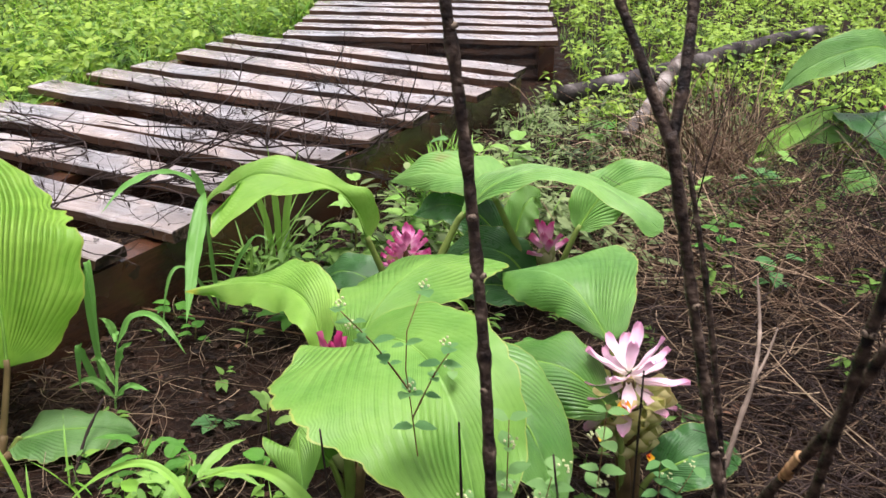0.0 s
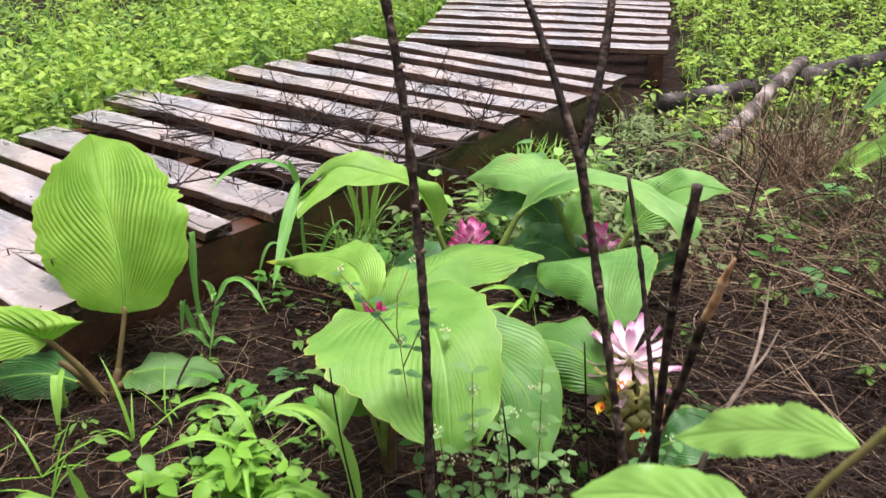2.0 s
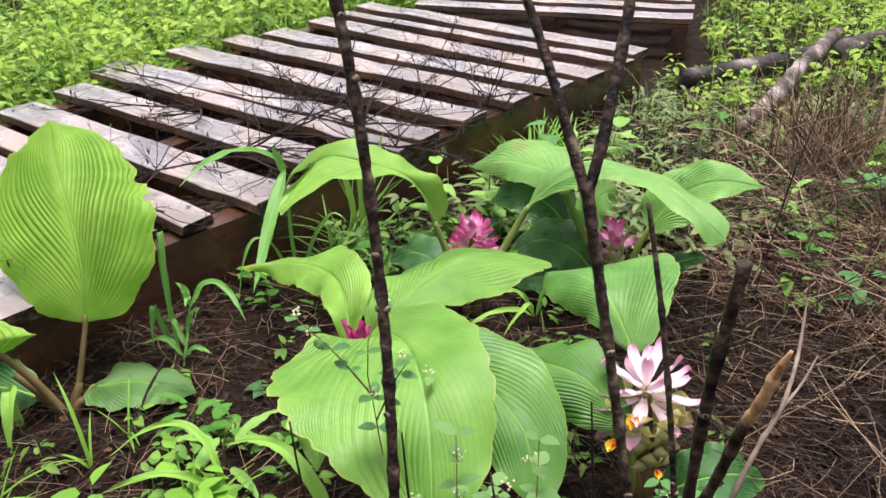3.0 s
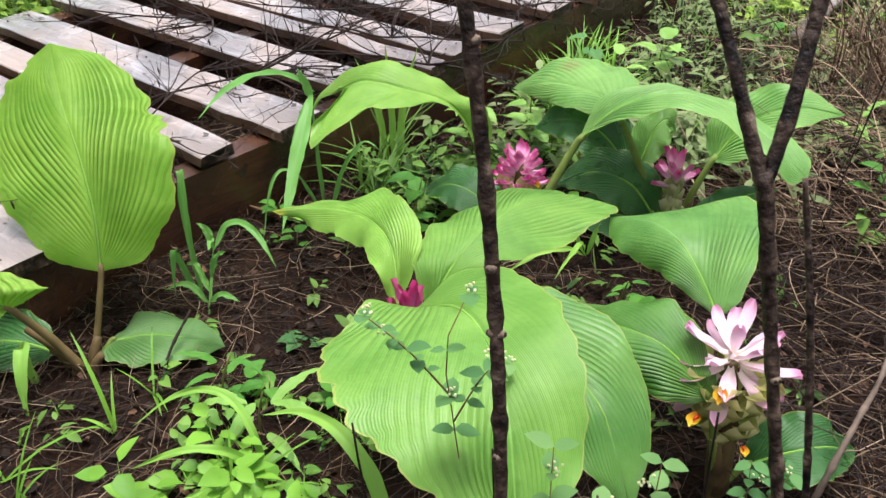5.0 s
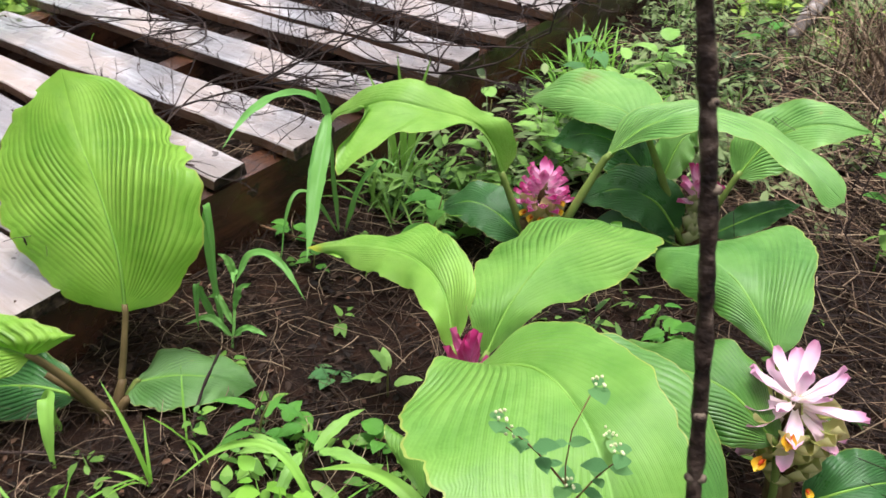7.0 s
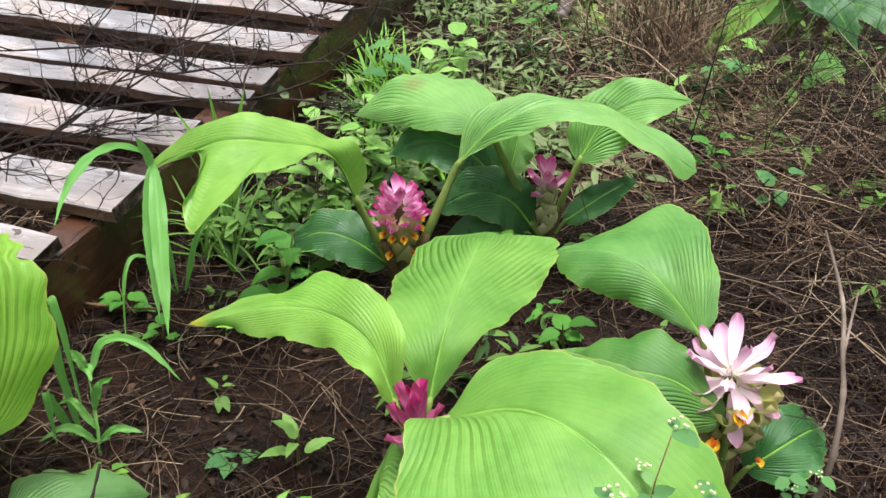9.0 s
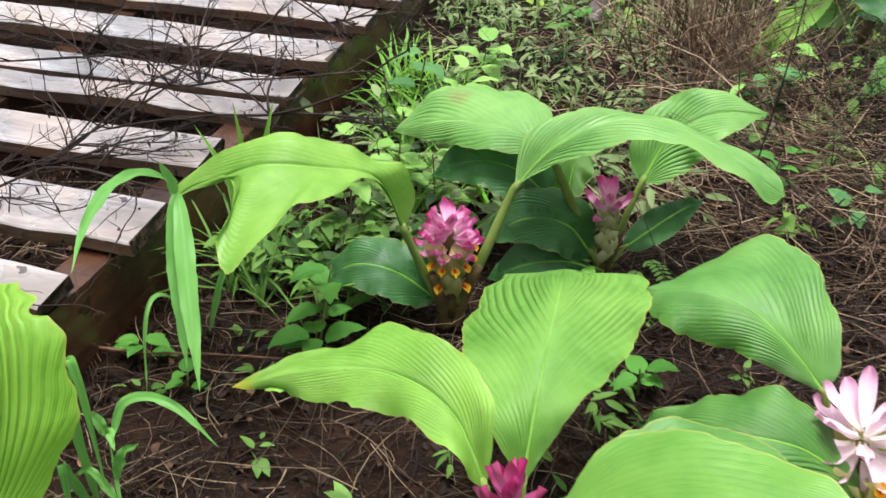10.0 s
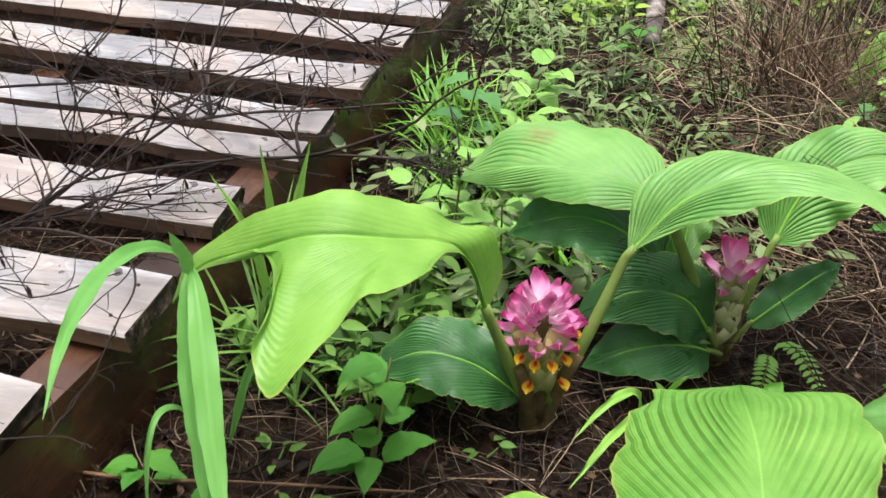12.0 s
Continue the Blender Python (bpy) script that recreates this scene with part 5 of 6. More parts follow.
def tufts(n, seed, region, length, width, per, mat, name, label):
    """Grass: each tuft has several bent, folded blades."""
    rng = np.random.default_rng(seed)
    x, y = region(rng, n)
    ok = outside_pallet(x, y)
    x, y = np.repeat(x[ok], per), np.repeat(y[ok], per)
    n = len(x)
    yaw = rng.uniform(0, 2 * math.pi, n)
    ln, wd = rng.uniform(length[0], length[1], n), rng.uniform(width[0], width[1], n)
    up = rng.uniform(0.7, 1.45, n)
    drp = rng.uniform(0.3, 1.1, n)
    segs = 5
    V = np.zeros((n, segs * 2 + 1, 3))
    gz = ground_zs(x, y)
    for i in range(segs + 1):
        s = i / segs
        ang = up - drp * s * 1.4
        r = ln * s * np.cos(up - drp * s * 0.7)
        z = gz + np.maximum(ln * s * np.sin(up - drp * s * 0.7), 0.004)
        cx, cy = x + r * np.cos(yaw), y + r * np.sin(yaw)
        w = wd * (1 - s ** 2) * (0.6 + 0.8 * s)
        if i < segs:
            V[:, 2 * i] = np.stack([cx - np.sin(yaw) * w / 2, cy + np.cos(yaw) * w / 2, z], 1)
            V[:, 2 * i + 1] = np.stack([cx + np.sin(yaw) * w / 2, cy - np.cos(yaw) * w / 2, z], 1)
        else:
            V[:, 2 * segs] = np.stack([cx, cy, z], 1)
    faces = []
    base = np.arange(n)[:, None] * (2 * segs + 1)
    for i in range(segs - 1):
        faces.extend(map(tuple, (base + np.array([[2 * i, 2 * i + 1, 2 * i + 3, 2 * i + 2]])).tolist()))
    faces.extend(map(tuple, (base + np.array([[2 * segs - 2, 2 * segs - 1, 2 * segs]])).tolist()))
    ob = new(name, mesh_of(name, V.reshape(-1, 3), faces, mat))
    return tagged(ob, label, "grass", kind="stuff")


def box(x0, x1, y0, y1):
    return lambda rng, n: (rng.uniform(x0, x1, n), rng.uniform(y0, y1, n))


def blob(cx, cy, sx, sy):
    return lambda rng, n: (rng.normal(cx, sx, n), rng.normal(cy, sy, n))


def left_field(rng, n):
    y = np.where(rng.random(n) < 0.07, 1.6 - np.abs(rng.normal(0, 0.5, n)), rng.uniform(1.6, 8.5, n))
    edge = -1.52 + np.clip((y - 1.6) * 0.31, 0, 0.75)
    return edge - np.abs(rng.normal(0, 1.0, n)) ** 1.2 - 0.02, y


def back_field(rng, n):
    y = rng.uniform(2.9, 8.5, n)
    return 0.35 + np.where(rng.random(n) < 0.12, np.abs(rng.normal(0, 4.5, n)), rng.uniform(0, 4.0, n)), y - np.abs(rng.normal(0, 0.3, n)) * (rng.random(n) < 0.2)


carpet(3600, 21, left_field, (0.06, 0.32), (0.018, 0.052), 11, WEED_BRIGHT, "weed_field", "dense bright green leafy weeds beside the pallets")
carpet(1700, 22, left_field, (0.05, 0.24), (0.025, 0.06), 8, WEED, "low_weeds", "darker low weeds beneath the bright ones")
carpet(3800, 23, back_field, (0.03, 0.17), (0.016, 0.046), 8, WEED_BRIGHT, "weed_field", "bright green low weeds behind the logs")
carpet(1200, 24, box(-0.9, 4.0, 5.4, 9.0), (0.05, 0.25), (0.03, 0.06), 9, WEED_BRIGHT, "weed_field", "bright green weeds behind the far pallet")
carpet(470, 25, box(0.1, 1.0, 1.95, 3.3), (0.02, 0.09), (0.014, 0.042), 7, WEED_OLIVE, "low_weeds", "scattered small weeds on the damp soil", 0.3)
carpet(150, 26, blob(0.12, 1.92, 0.16, 0.12), (0.03, 0.12), (0.03, 0.06), 7, WEED_OLIVE, "low_weeds", "leafy weeds behind the ginger plants", 0.32)
carpet(60, 27, blob(-0.20, 1.68, 0.12, 0.07), (0.03, 0.12), (0.025, 0.05), 6, WEED, "low_weeds", "leafy weeds beside the pallet", 0.42)
carpet(24, 28, box(-0.75, 0.5, 0.75, 1.5), (0.01, 0.04), (0.012, 0.028), 5, WEED, "seedlings", "small seedlings in the litter")
carpet(26, 29, blob(0.14, 1.22, 0.10, 0.09), (0.02, 0.07), (0.02, 0.04), 6, WEED, "low_weeds", "low leafy weeds between the ginger plants", 0.3)
carpet(22, 43, box(-0.45, -0.14, 0.84, 1.10), (0.01, 0.06), (0.012, 0.028), 6, WEED_FRESH, "seedlings", "small seedlings beside the flat old leaf", 0.6)
carpet(90, 30, blob(1.1, 2.0, 0.3, 0.3), (0.03, 0.16), (0.025, 0.05), 6, WEED, "low_weeds", "weeds growing through the dead brush")
carpet(44, 31, blob(-0.21, 0.755, 0.08, 0.055), (0.02, 0.12), (0.018, 0.042), 8, GRASS, "low_weeds", "bright broad-leaved weeds near the path", 0.66)
tufts(620, 32, left_field, (0.12, 0.35), (0.005, 0.012), 8, GRASS, "field_grass", "grass growing through the weeds")
tufts(380, 33, box(0.2, 2.0, 2.0, 4.6), (0.04, 0.14), (0.0025, 0.005), 6, WEED, "short_grass", "short grass on the damp soil")
tufts(50, 34, blob(0.03, 2.15, 0.09, 0.22), (0.08, 0.2), (0.004, 0.009), 7, GRASS, "short_grass", "grass along the pallet's foot")
tufts(9, 35, blob(-0.36, 1.66, 0.04, 0.04), (0.12, 0.26), (0.004, 0.008), 8, WEED, "grass_clump", "dark grass clump against the pallet")
tufts(14, 36, box(-0.75, -0.2, 0.5, 1.0), (0.06, 0.16), (0.004, 0.008), 4, GRASS, "short_grass", "grass shoots in the foreground litter")


# ---- single grasses and weeds near the walk ----
def grass_plant(at, blades, label, mat=GRASS_ONE):
    root = thing("grass_plant", (at[0], at[1], ground_z(at[0], at[1])), label, "grass", "broad-bladed grasses")
    o = np.array(root.location)
    for k, (pts, w) in enumerate(blades):
        v, f, uv = blade([p for p in pts], (0.1, -0.5, 0.85), (w, w), fold=(0.3, 0.3), ruffle=0.0015, pleat=0.0, peak=0.78, full=0.85, seed=k, nv=4)
        part("blade", mesh_of("blade", np.array(v) - o, f, mat, uv), root)
    return root


grass_plant((-0.40, 1.515), [
    ([(-0.40, 1.515, 0.0), (-0.402, 1.51, 0.13), (-0.40, 1.50, 0.262)], 0.004),
    ([(-0.40, 1.505, 0.262), (-0.394, 1.465, 0.245), (-0.388, 1.385, 0.195), (-0.378, 1.27, 0.115)], 0.0125),
    ([(-0.402, 1.507, 0.258), (-0.405, 1.48, 0.235), (-0.404, 1.42, 0.18), (-0.398, 1.33, 0.10)], 0.0125),
    ([(-0.40, 1.52, 0.255), (-0.43, 1.48, 0.30), (-0.458, 1.40, 0.328), (-0.472, 1.32, 0.332), (-0.477, 1.24, 0.322)], 0.008),
    ([(-0.40, 1.50, 0.25), (-0.405, 1.49, 0.28), (-0.413, 1.48, 0.315)], 0.008),
    ([(-0.39, 1.515, 0.0), (-0.36, 1.52, 0.1), (-0.32, 1.53, 0.16), (-0.28, 1.52, 0.15)], 0.005),
    ([(-0.40, 1.515, 0.0), (-0.43, 1.46, 0.12), (-0.45, 1.41, 0.13), (-0.46, 1.36, 0.03)], 0.0035)], "broad-bladed grass bent over beside the pallet")
grass_plant((-0.32, 1.72), [([(-0.32, 1.72, 0.0), (-0.322, 1.72, 0.15), (-0.33, 1.72, 0.28)], 0.007), ([(-0.31, 1.72, 0.0), (-0.30, 1.73, 0.14), (-0.27, 1.74, 0.27)], 0.008),
                            ([(-0.33, 1.72, 0.0), (-0.35, 1.71, 0.15), (-0.39, 1.71, 0.25)], 0.007)], "upright light grass shoots against the pallet", GRASS_LIGHT)
grass_plant((-0.468, 1.146), [([(-0.468, 1.146, 0.0), (-0.470, 1.18, 0.055), (-0.478, 1.225, 0.112)], 0.0022),
                              ([(-0.476, 1.215, 0.10), (-0.455, 1.24, 0.142), (-0.405, 1.225, 0.146), (-0.355, 1.19, 0.105)], 0.0060),
                              ([(-0.472, 1.19, 0.07), (-0.46, 1.195, 0.105), (-0.438, 1.19, 0.125)], 0.0065), ([(-0.478, 1.222, 0.108), (-0.487, 1.225, 0.135), (-0.500, 1.22, 0.150)], 0.0065),
                              ([(-0.469, 1.165, 0.035), (-0.50, 1.165, 0.068), (-0.535, 1.15, 0.062)], 0.0055), ([(-0.469, 1.165, 0.035), (-0.44, 1.16, 0.062), (-0.405, 1.15, 0.060)], 0.0055),
                              ([(-0.477, 1.22, 0.105), (-0.470, 1.205, 0.130), (-0.462, 1.18, 0.128)], 0.0060), ([(-0.470, 1.175, 0.05), (-0.495, 1.19, 0.09), (-0.515, 1.19, 0.085)], 0.0050)],
            "narrow-leaved light green grass plant in the litter")
grass_plant((-0.50, 1.20), [([(-0.50, 1.20, 0.0), (-0.497, 1.19, 0.18), (-0.478, 1.167, 0.275), (-0.468, 1.148, 0.22), (-0.465, 1.13, 0.12)], 0.006),
                            ([(-0.505, 1.20, 0.0), (-0.515, 1.18, 0.10), (-0.512, 1.16, 0.13), (-0.51, 1.14, 0.06)], 0.0055)], "grass leaf hanging behind the tall ginger leaf")
grass_plant((-0.05, 0.76), [([(-0.05, 0.76, 0.0), (-0.068, 0.79, 0.11), (-0.12, 0.825, 0.158), (-0.18, 0.857, 0.15), (-0.245, 0.872, 0.118)], 0.0095),
                            ([(-0.055, 0.76, 0.0), (-0.09, 0.76, 0.06), (-0.14, 0.755, 0.09), (-0.19, 0.74, 0.07)], 0.008)], "arching light green grass near the path", GRASS_LIGHT)
grass_plant((-0.24, 0.85), [([(-0.24, 0.85, 0.0), (-0.25, 0.86, 0.09), (-0.30, 0.887, 0.127), (-0.36, 0.885, 0.117), (-0.42, 0.855, 0.075)], 0.0055),
                            ([(-0.24, 0.85, 0.0), (-0.26, 0.83, 0.085), (-0.31, 0.80, 0.115), (-0.38, 0.78, 0.085)], 0.006),
                            ([(-0.24, 0.845, 0.0), (-0.23, 0.80, 0.08), (-0.21, 0.75, 0.10), (-0.18, 0.70, 0.07)], 0.0055),
                            ([(-0.245, 0.845, 0.0), (-0.28, 0.81, 0.05), (-0.33, 0.76, 0.05)], 0.0045)], "arching light green grass near the path", GRASS_LIGHT)
grass_plant((-0.64, 0.95), [([(-0.64, 0.95, 0.0), (-0.635, 0.945, 0.07), (-0.627, 0.934, 0.10), (-0.615, 0.905, 0.075), (-0.605, 0.88, 0.01)], 0.011),
                            ([(-0.60, 0.85, 0.0), (-0.57, 0.83, 0.05), (-0.54, 0.82, 0.085)], 0.008)], "single grass leaf hanging near the path", GRASS_LIGHT)
grass_plant((-0.42, 0.70), [([(-0.42, 0.70, 0.0), (-0.43, 0.69, 0.08), (-0.44, 0.68, 0.15)], 0.007), ([(-0.42, 0.70, 0.0), (-0.40, 0.66, 0.06), (-0.36, 0.62, 0.09), (-0.31, 0.60, 0.06)], 0.008),
                            ([(-0.42, 0.70, 0.0), (-0.46, 0.68, 0.06), (-0.51, 0.67, 0.08), (-0.55, 0.66, 0.04)], 0.007)], "light green grass near the path", GRASS_LIGHT)

grass_plant((0.10, 1.49), [([(0.10, 1.49, 0.0), (0.075, 1.475, 0.055), (0.03, 1.445, 0.075), (-0.02, 1.415, 0.055)], 0.0055), ([(0.10, 1.488, 0.0), (0.07, 1.46, 0.03), (0.02, 1.42, 0.035), (-0.03, 1.385, 0.01)], 0.0055),
                           ([(0.102, 1.488, 0.0), (0.095, 1.45, 0.05), (0.08, 1.40, 0.055), (0.06, 1.36, 0.03)], 0.005), ([(0.104, 1.49, 0.0), (0.115, 1.47, 0.06), (0.125, 1.45, 0.10)], 0.0045)], "light green grass arching beside the pink flower", GRASS_LIGHT)

ROUND = {}


def weed_plant(at, stems, size, label, mat=WEED_ONE, width=0.62, name="broadleaf_weed"):
    """stems: curves with the number of leaves on them."""
    root = thing(name, (at[0], at[1], ground_z(at[0], at[1])), label, "weed", "broad-leaved weeds")
    o = np.array(root.location)
    rng = random.Random(int(1000 * abs(at[0]) + 100 * at[1]))
    key = (mat.name, width)
    if key not in ROUND:
        v, f, uv = blade([(0, 0, 0), (0.35, 0, 0.06), (0.7, 0, 0.03), (1, 0, -0.10)], (0, 0, 1), (width / 2, width / 2), fold=(0.2, 0.2), ruffle=0.012, pleat=0.016, veins=8, lean=0.3, nv=12, full=0.95, peak=0.62, teeth=0.05)
        keep = mesh_of("leaf", v, f, mat, uv)
        ROUND[key] = keep
    for pts, count in stems:
        tv, tf = tube(pts, [0.0022, 0.0012], 5, 8)
        st = part("stem", mesh_of("stem", tv - o, tf, WEED_STEM), root)
        c, ln = spline(pts, 40)
        for k in range(count):
            s = 0.35 + 0.65 * k / max(1, count - 1)
            p = c[min(39, int(s * 39))] - o
            yaw = 180 * k + 90 * (k // 2) + rng.uniform(-35, 35)
            sc = size * rng.uniform(0.75, 1.15)
            part("leaf", ROUND[key], root, "", pose(*p, 0, rng.uniform(-22, 18), yaw) @ pose(0.22 * sc, 0, 0) @ Matrix.Scale(sc, 4))
    return root


weed_plant((-0.235, 1.46), [([(-0.235, 1.46, 0.0), (-0.235, 1.455, 0.02), (-0.233, 1.45, 0.045)], 5), ([(-0.23, 1.47, 0.0), (-0.215, 1.50, 0.06), (-0.205, 1.515, 0.11)], 5)], 0.055, "broad-leaved green weed below the arching leaf")
weed_plant((-0.415, 1.40), [([(-0.415, 1.40, 0.0), (-0.41, 1.40, 0.035)], 4)], 0.035, "small round-leaved weed at the pallet's foot")
weed_plant((-0.30, 1.0), [([(-0.30, 1.0, 0.0), (-0.295, 1.0, 0.05)], 5), ([(-0.31, 1.0, 0.0), (-0.33, 0.99, 0.05)], 3)], 0.035, "small round-leaved weed in the litter")
weed_plant((-0.36, 0.98), [([(-0.36, 0.98, 0.0), (-0.355, 0.98, 0.06), (-0.34, 0.985, 0.10)], 6)], 0.055, "narrow-leaved weed in the litter", WEED_ONE, 0.24)
weed_plant((-0.285, 0.935), [([(-0.285, 0.935, 0.0), (-0.283, 0.935, 0.05), (-0.275, 0.94, 0.09)], 7)], 0.08, "narrow-leaved weed in the litter", SERRATE, 0.2)
weed_plant((-0.20, 1.0), [([(-0.20, 1.0, 0.0), (-0.198, 1.0, 0.03), (-0.19, 1.0, 0.05)], 5)], 0.032, "small round-leaved weed in the litter", WEED_ONE, 0.8)
weed_plant((0.03, 2.16), [([(0.03, 2.16, 0.0), (0.03, 2.16, 0.1), (0.04, 2.15, 0.17)], 5)], 0.075, "bluish broad-leaved weed at the pallet's corner", WEED_BLUE)
weed_plant((0.12, 2.0), [([(0.12, 2.0, 0.0), (0.125, 2.0, 0.08), (0.13, 2.0, 0.13)], 8)], 0.05, "bright leafy weed behind the ginger plants", SERRATE)
weed_plant((0.0, 1.80), [([(0.0, 1.80, 0.0), (-0.005, 1.80, 0.09), (-0.01, 1.79, 0.13)], 7)], 0.055, "bright leafy weed behind the ginger plants", SERRATE)
weed_plant((0.17, 1.36), [([(0.17, 1.36, 0.0), (0.18, 1.355, 0.05)], 6)], 0.03, "small weed beside the pink flower", WEED_ONE, 0.35)
weed_plant((0.20, 2.32), [([(0.20, 2.32, 0.0), (0.20, 2.32, 0.06), (0.205, 2.31, 0.11)], 8)], 0.07, "bright leafy weed beside the pallet", SERRATE)
weed_plant((0.47, 2.50), [([(0.47, 2.50, 0.0), (0.475, 2.50, 0.08), (0.48, 2.49, 0.12)], 4)], 0.05, "small green weed in the dead grass")
weed_plant((0.62, 1.75), [([(0.62, 1.75, 0.0), (0.625, 1.75, 0.07), (0.63, 1.75, 0.11)], 6)], 0.045, "small green weed in the dead grass")
weed_plant((0.70, 1.62), [([(0.70, 1.62, 0.0), (0.70, 1.62, 0.06), (0.71, 1.62, 0.1)], 6)], 0.05, "small green weed in the dead grass", WEED_BLUE)
weed_plant((0.86, 2.15), [([(0.86, 2.15, 0.0), (0.85, 2.14, 0.1), (0.84, 2.13, 0.16)], 7)], 0.06, "rounded green weed at the edge of the dead grass", SERRATE)


weed_plant((-0.475, 1.47), [([(-0.475, 1.47, 0.0), (-0.473, 1.468, 0.03), (-0.47, 1.465, 0.05)], 6)], 0.034, "round-leaved weed at the pallet's foot")
weed_plant((-0.06, 1.86), [([(-0.06, 1.86, 0.0), (-0.058, 1.855, 0.10), (-0.055, 1.85, 0.17)], 8)], 0.065, "bright leafy weed behind the arching leaf", SERRATE)
weed_plant((-0.16, 1.74), [([(-0.16, 1.74, 0.0), (-0.155, 1.735, 0.12), (-0.15, 1.73, 0.20)], 8)], 0.06, "bright leafy weed behind the arching leaf", SERRATE)
weed_plant((0.10, 2.10), [([(0.10, 2.10, 0.0), (0.105, 2.09, 0.09), (0.11, 2.08, 0.15)], 8)], 0.06, "bright leafy weed behind the ginger plants", SERRATE, 0.45)
weed_plant((0.79, 2.10), [([(0.79, 2.10, 0.0), (0.785, 2.09, 0.07), (0.78, 2.08, 0.13)], 7), ([(0.80, 2.11, 0.0), (0.83, 2.09, 0.06), (0.85, 2.08, 0.10)], 5)], 0.05, "round-leaved weed growing through dead grass", WEED_BLUE, 0.75)
weed_plant((0.60, 1.95), [([(0.60, 1.95, 0.0), (0.60, 1.945, 0.07), (0.605, 1.94, 0.13)], 9)], 0.05, "bright narrow-leaved weed beside the dead grass", SERRATE, 0.3)
weed_plant((0.20, 1.30), [([(0.20, 1.30, 0.0), (0.195, 1.295, 0.03), (0.19, 1.29, 0.06)], 6)], 0.045, "dim round-leaved weed beneath the ginger leaves")
weed_plant((-0.30, 1.13), [([(-0.30, 1.13, 0.0), (-0.298, 1.125, 0.025)], 5)], 0.032, "small round-leaved weed in the litter", WEED_BLUE, 0.75)
weed_plant((-0.215, 1.12), [([(-0.215, 1.12, 0.0), (-0.213, 1.115, 0.04), (-0.21, 1.11, 0.07)], 5)], 0.042, "small weed with upright leaves in the litter", SERRATE, 0.4)


def pinnate_weed(at, fronds, label):
    """A low weed whose fronds carry rows of small paired leaflets."""
    root = thing("pinnate_weed", (at[0], at[1], ground_z(at[0], at[1])), label, "weed")
    o = np.array(root.location)
    tv0, tf0 = small_leaf(0.42, 0.08, 0.08, 4)
    leaflet = mesh_of("leaflet", tv0, tf0, SERRATE)
    for pts in fronds:
        tv, tf = tube(pts, [0.0010, 0.0006], 5, 12)
        frond = part("frond", mesh_of("frond", tv - o, tf, WEED_STEM), root)
        c, _ = spline(pts, 30)
        for k in range(8, 30, 2):
            d = c[min(29, k + 1)] - c[k - 1]
            heading = math.degrees(math.atan2(d[1], d[0]))
            size = 0.017 * math.sin(math.pi * (k - 4) / 30) ** 0.6
            for side in (68, -68):
                part("leaflet", leaflet, frond, "", pose(*(c[k] - o), 0, 4, heading + side) @ Matrix.Scale(size, 4))
    return root


pinnate_weed((0.30, 1.555), [[(0.30, 1.555, 0.0), (0.303, 1.545, 0.045), (0.306, 1.51, 0.055), (0.309, 1.465, 0.04)], [(0.298, 1.555, 0.0), (0.285, 1.54, 0.03), (0.268, 1.515, 0.035), (0.25, 1.49, 0.02)]],
             "small weed with paired feathery leaflets on damp soil")


def spurge(at, stems, label, mat=WEED_BLUE):
    """A spindly weed with opposite oval leaves and clusters of tiny pale flowers."""
    root = thing("spindly_weed", (at[0], at[1], ground_z(at[0], at[1])), label, "weed", "spindly weeds")
    o = np.array(root.location)
    rng = random.Random(int(999 * at[0]) + 7)
    key = (mat.name, 0.55)
    tv0, tf0 = small_leaf(0.7, 0.1, 0.1, 4)
    if key not in ROUND:
        ROUND[key] = mesh_of("leaf", tv0, tf0, mat)
    dot = bmesh.new()
    for _ in range(7):
        q = bmesh.ops.create_icosphere(dot, subdivisions=1, radius=0.0014)
        bmesh.ops.translate(dot, verts=q["verts"], vec=(rng.uniform(-0.006, 0.006), rng.uniform(-0.006, 0.006), rng.uniform(-0.004, 0.004)))
    me = bpy.data.meshes.new("tiny_flower")
    dot.to_mesh(me)
    dot.free()
    me.materials.append(TINY_FLOWER)
    for pts, count, size in stems:
        tv, tf = tube(pts, [0.0010, 0.0005], 5, 14, 0.1, len(pts))
        part("stem", mesh_of("stem", tv - o, tf, RED_STEM), root)
        c, _ = spline(pts, 40)
        for k in range(count):
            s = 0.35 + 0.65 * k / max(1, count - 1)
            p = c[min(39, int(s * 39))] - o
            for side in (0, 180):
                part("leaf", ROUND[key], root, "", pose(*p, 0, rng.uniform(-25, 15), 90 * (k % 2) + side + rng.uniform(-25, 25)) @ Matrix.Scale(size * rng.uniform(0.5, 1.1), 4))
            if k % 2 and k > count * 0.4:
                part("tiny_flower", me, root, "", pose(*(p + np.array([rng.uniform(-0.012, 0.012), 0, 0.006]))))
    return root


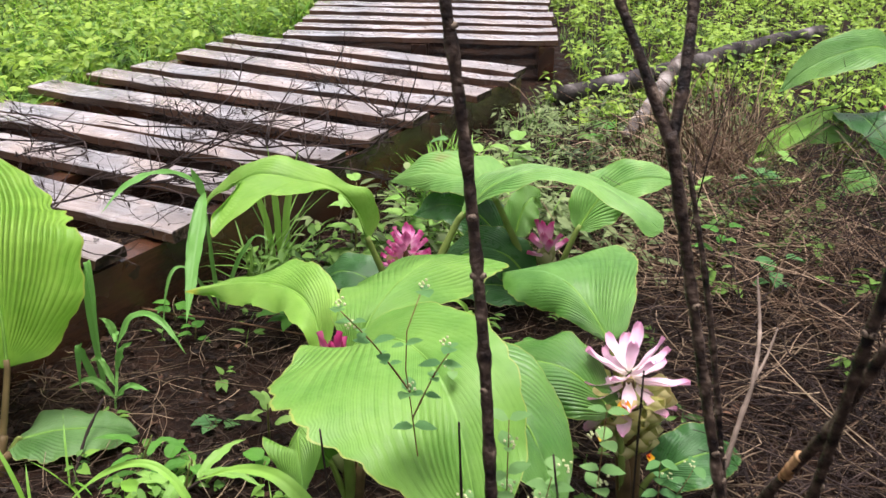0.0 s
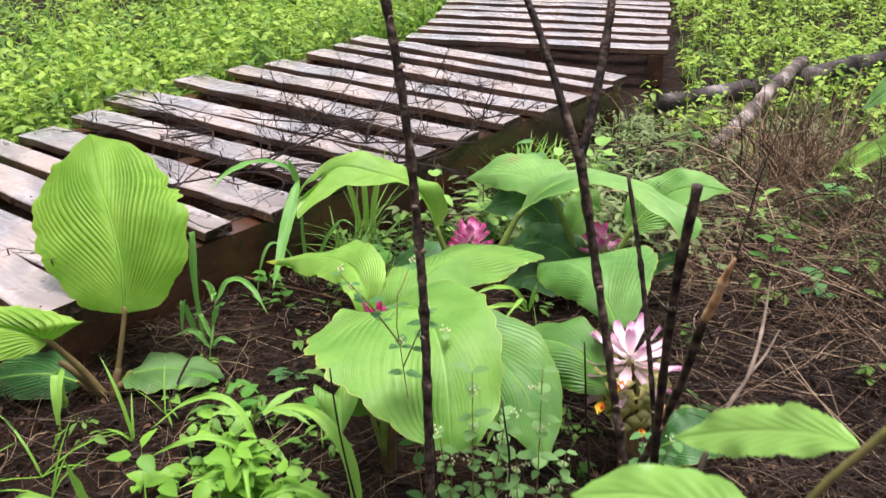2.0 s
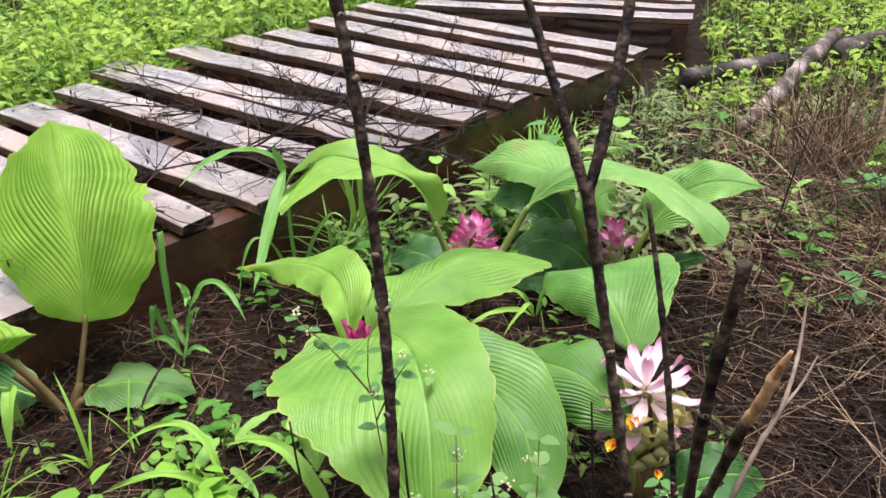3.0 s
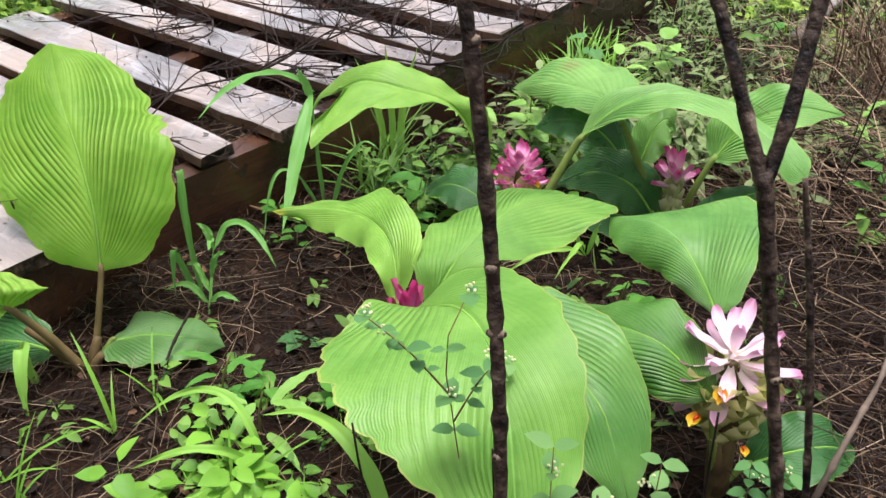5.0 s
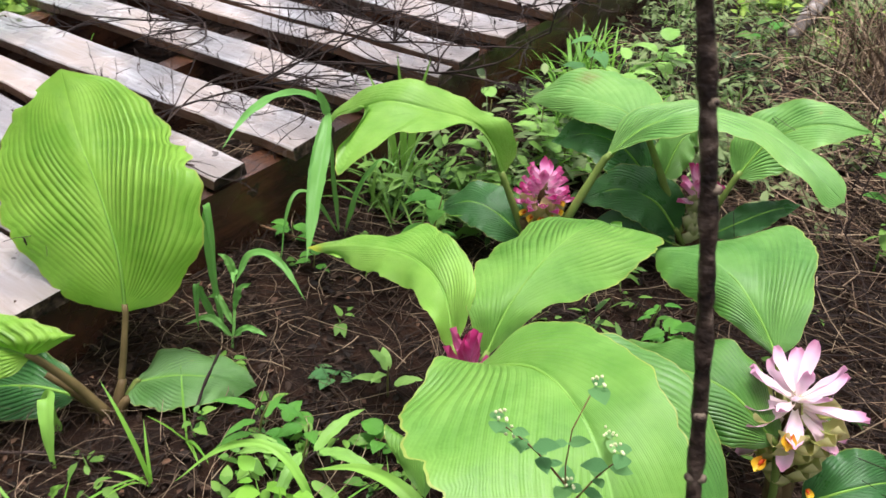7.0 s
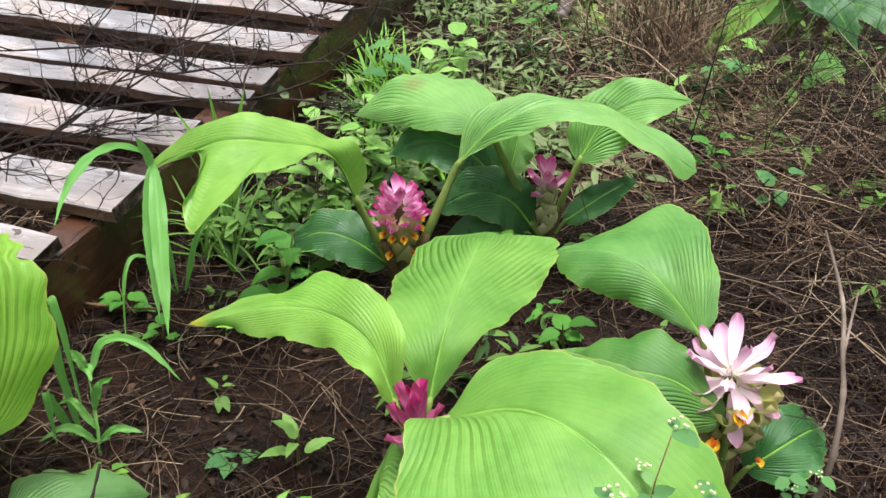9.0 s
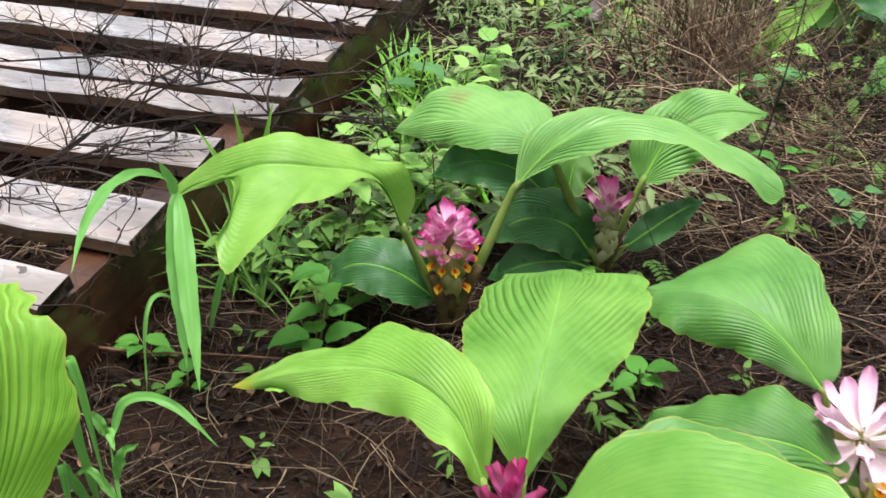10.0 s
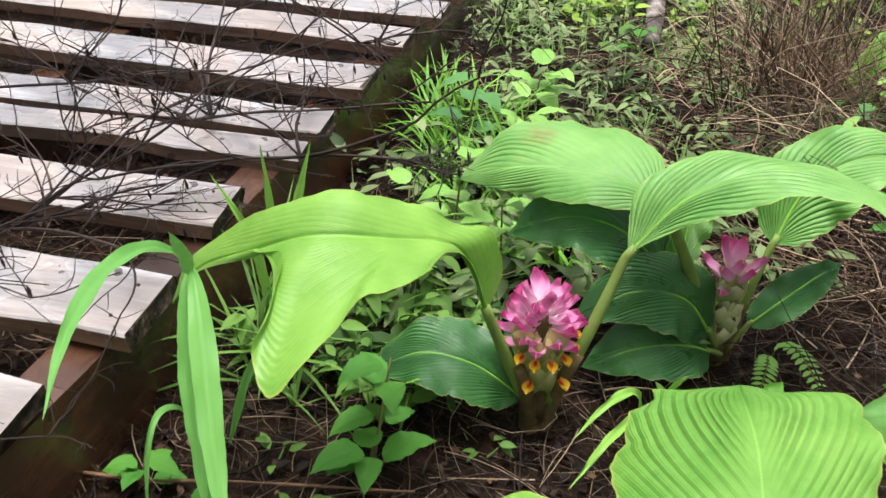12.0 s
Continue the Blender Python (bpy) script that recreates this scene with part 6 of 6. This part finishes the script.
spurge((0.07, 0.70), [([(0.07, 0.70, 0.0), (0.057, 0.685, 0.2), (0.042, 0.675, 0.36), (0.036, 0.672, 0.44), (0.05, 0.688, 0.485)], 8, 0.024), ([(0.040, 0.674, 0.39), (0.012, 0.652, 0.45), (-0.014, 0.632, 0.495)], 6, 0.02),
                      ([(0.042, 0.676, 0.36), (0.062, 0.672, 0.41), (0.078, 0.668, 0.44)], 4, 0.02)], "spindly weed with oval bluish leaves before the broad leaf")
spurge((0.13, 0.66), [([(0.13, 0.66, 0.0), (0.13, 0.65, 0.18), (0.128, 0.642, 0.385)], 11, 0.024), ([(0.13, 0.655, 0.15), (0.155, 0.64, 0.25), (0.168, 0.632, 0.34)], 8, 0.022),
                      ([(0.13, 0.655, 0.12), (0.105, 0.635, 0.22), (0.095, 0.625, 0.31)], 8, 0.022), ([(0.13, 0.655, 0.12), (0.155, 0.66, 0.22), (0.165, 0.665, 0.30)], 7, 0.024),
                      ([(0.13, 0.655, 0.05), (0.165, 0.65, 0.1), (0.20, 0.65, 0.16)], 6, 0.026), ([(0.13, 0.655, 0.05), (0.115, 0.63, 0.1), (0.12, 0.61, 0.15)], 6, 0.026)], "bushy weed with pale oval leaves and tiny flowers", WEED_SAGE)
spurge((0.20, 0.66), [([(0.20, 0.66, 0.0), (0.205, 0.635, 0.2), (0.206, 0.615, 0.415)], 11, 0.024), ([(0.20, 0.65, 0.12), (0.225, 0.64, 0.22), (0.235, 0.635, 0.30)], 7, 0.022),
                      ([(0.20, 0.65, 0.08), (0.185, 0.64, 0.2), (0.18, 0.63, 0.29)], 7, 0.022)], "bushy weed with pale oval leaves and tiny flowers", WEED_SAGE)
spurge((0.085, 0.76), [([(0.085, 0.76, 0.0), (0.08, 0.76, 0.2), (0.076, 0.758, 0.36)], 8, 0.018), ([(0.08, 0.76, 0.18), (0.10, 0.75, 0.27), (0.11, 0.745, 0.33)], 6, 0.017)], "thin reddish weed with small pale leaves", WEED_SAGE)
spurge((0.335, 0.91), [([(0.335, 0.91, 0.0), (0.335, 0.90, 0.08), (0.33, 0.895, 0.15)], 5, 0.024), ([(0.335, 0.905, 0.04), (0.36, 0.90, 0.1), (0.375, 0.90, 0.14)], 4, 0.02)], "spindly weed before the white flower")


# shrub twig with toothed leaves beside the walk's start
def shrub_twig(at, pts, leaves, label):
    root = thing("leafy_shrub_twig", at, label, "shrub")
    o = np.array(at)
    tv, tf = tube(pts, [0.0045, 0.003, 0.002], 7, 24)
    part("twig", mesh_of("twig", tv - o, tf, WEED_STEM), root)
    for k, (mid, nrm, w, nick) in enumerate(leaves):
        v, f, uv = blade(mid, nrm, (w, w), fold=(0.12, 0.12), curl=(-0.1, -0.1), ruffle=0.002, pleat=0.003, veins=9, lean=0.35, full=0.8, peak=0.85, seed=k, nv=20, teeth=nick)
        part("leaf", mesh_of("leaf", np.array(v) - o, f, SERRATE, uv), root)
    return root


shrub_twig((0.62, 0.20, 0.0), [(0.62, 0.20, -0.02), (0.63, 0.195, 0.35), (0.55, 0.19, 0.649), (0.45, 0.19, 0.73), (0.39, 0.20, 0.661), (0.355, 0.20, 0.596)], [
    ([(0.355, 0.201, 0.596), (0.325, 0.215, 0.595), (0.290, 0.231, 0.586), (0.253, 0.244, 0.568)], (0.0, -0.5, 0.85), 0.019, 0.03),
    ([(0.355, 0.20, 0.596), (0.328, 0.18, 0.575), (0.301, 0.16, 0.551), (0.268, 0.138, 0.517)], (-0.2, -0.4, 0.9), 0.026, 0.03),
    ([(0.385, 0.205, 0.651), (0.366, 0.222, 0.644), (0.340, 0.250, 0.621), (0.309, 0.280, 0.590)], (0.0, -0.6, 0.75), 0.015, 0.10),
    ([(0.357, 0.202, 0.597), (0.368, 0.213, 0.589), (0.376, 0.220, 0.569), (0.380, 0.222, 0.541)], (0.5, -0.5, 0.7), 0.014, 0.03)], "leafy shrub twig with toothed lime leaves, close to the path")
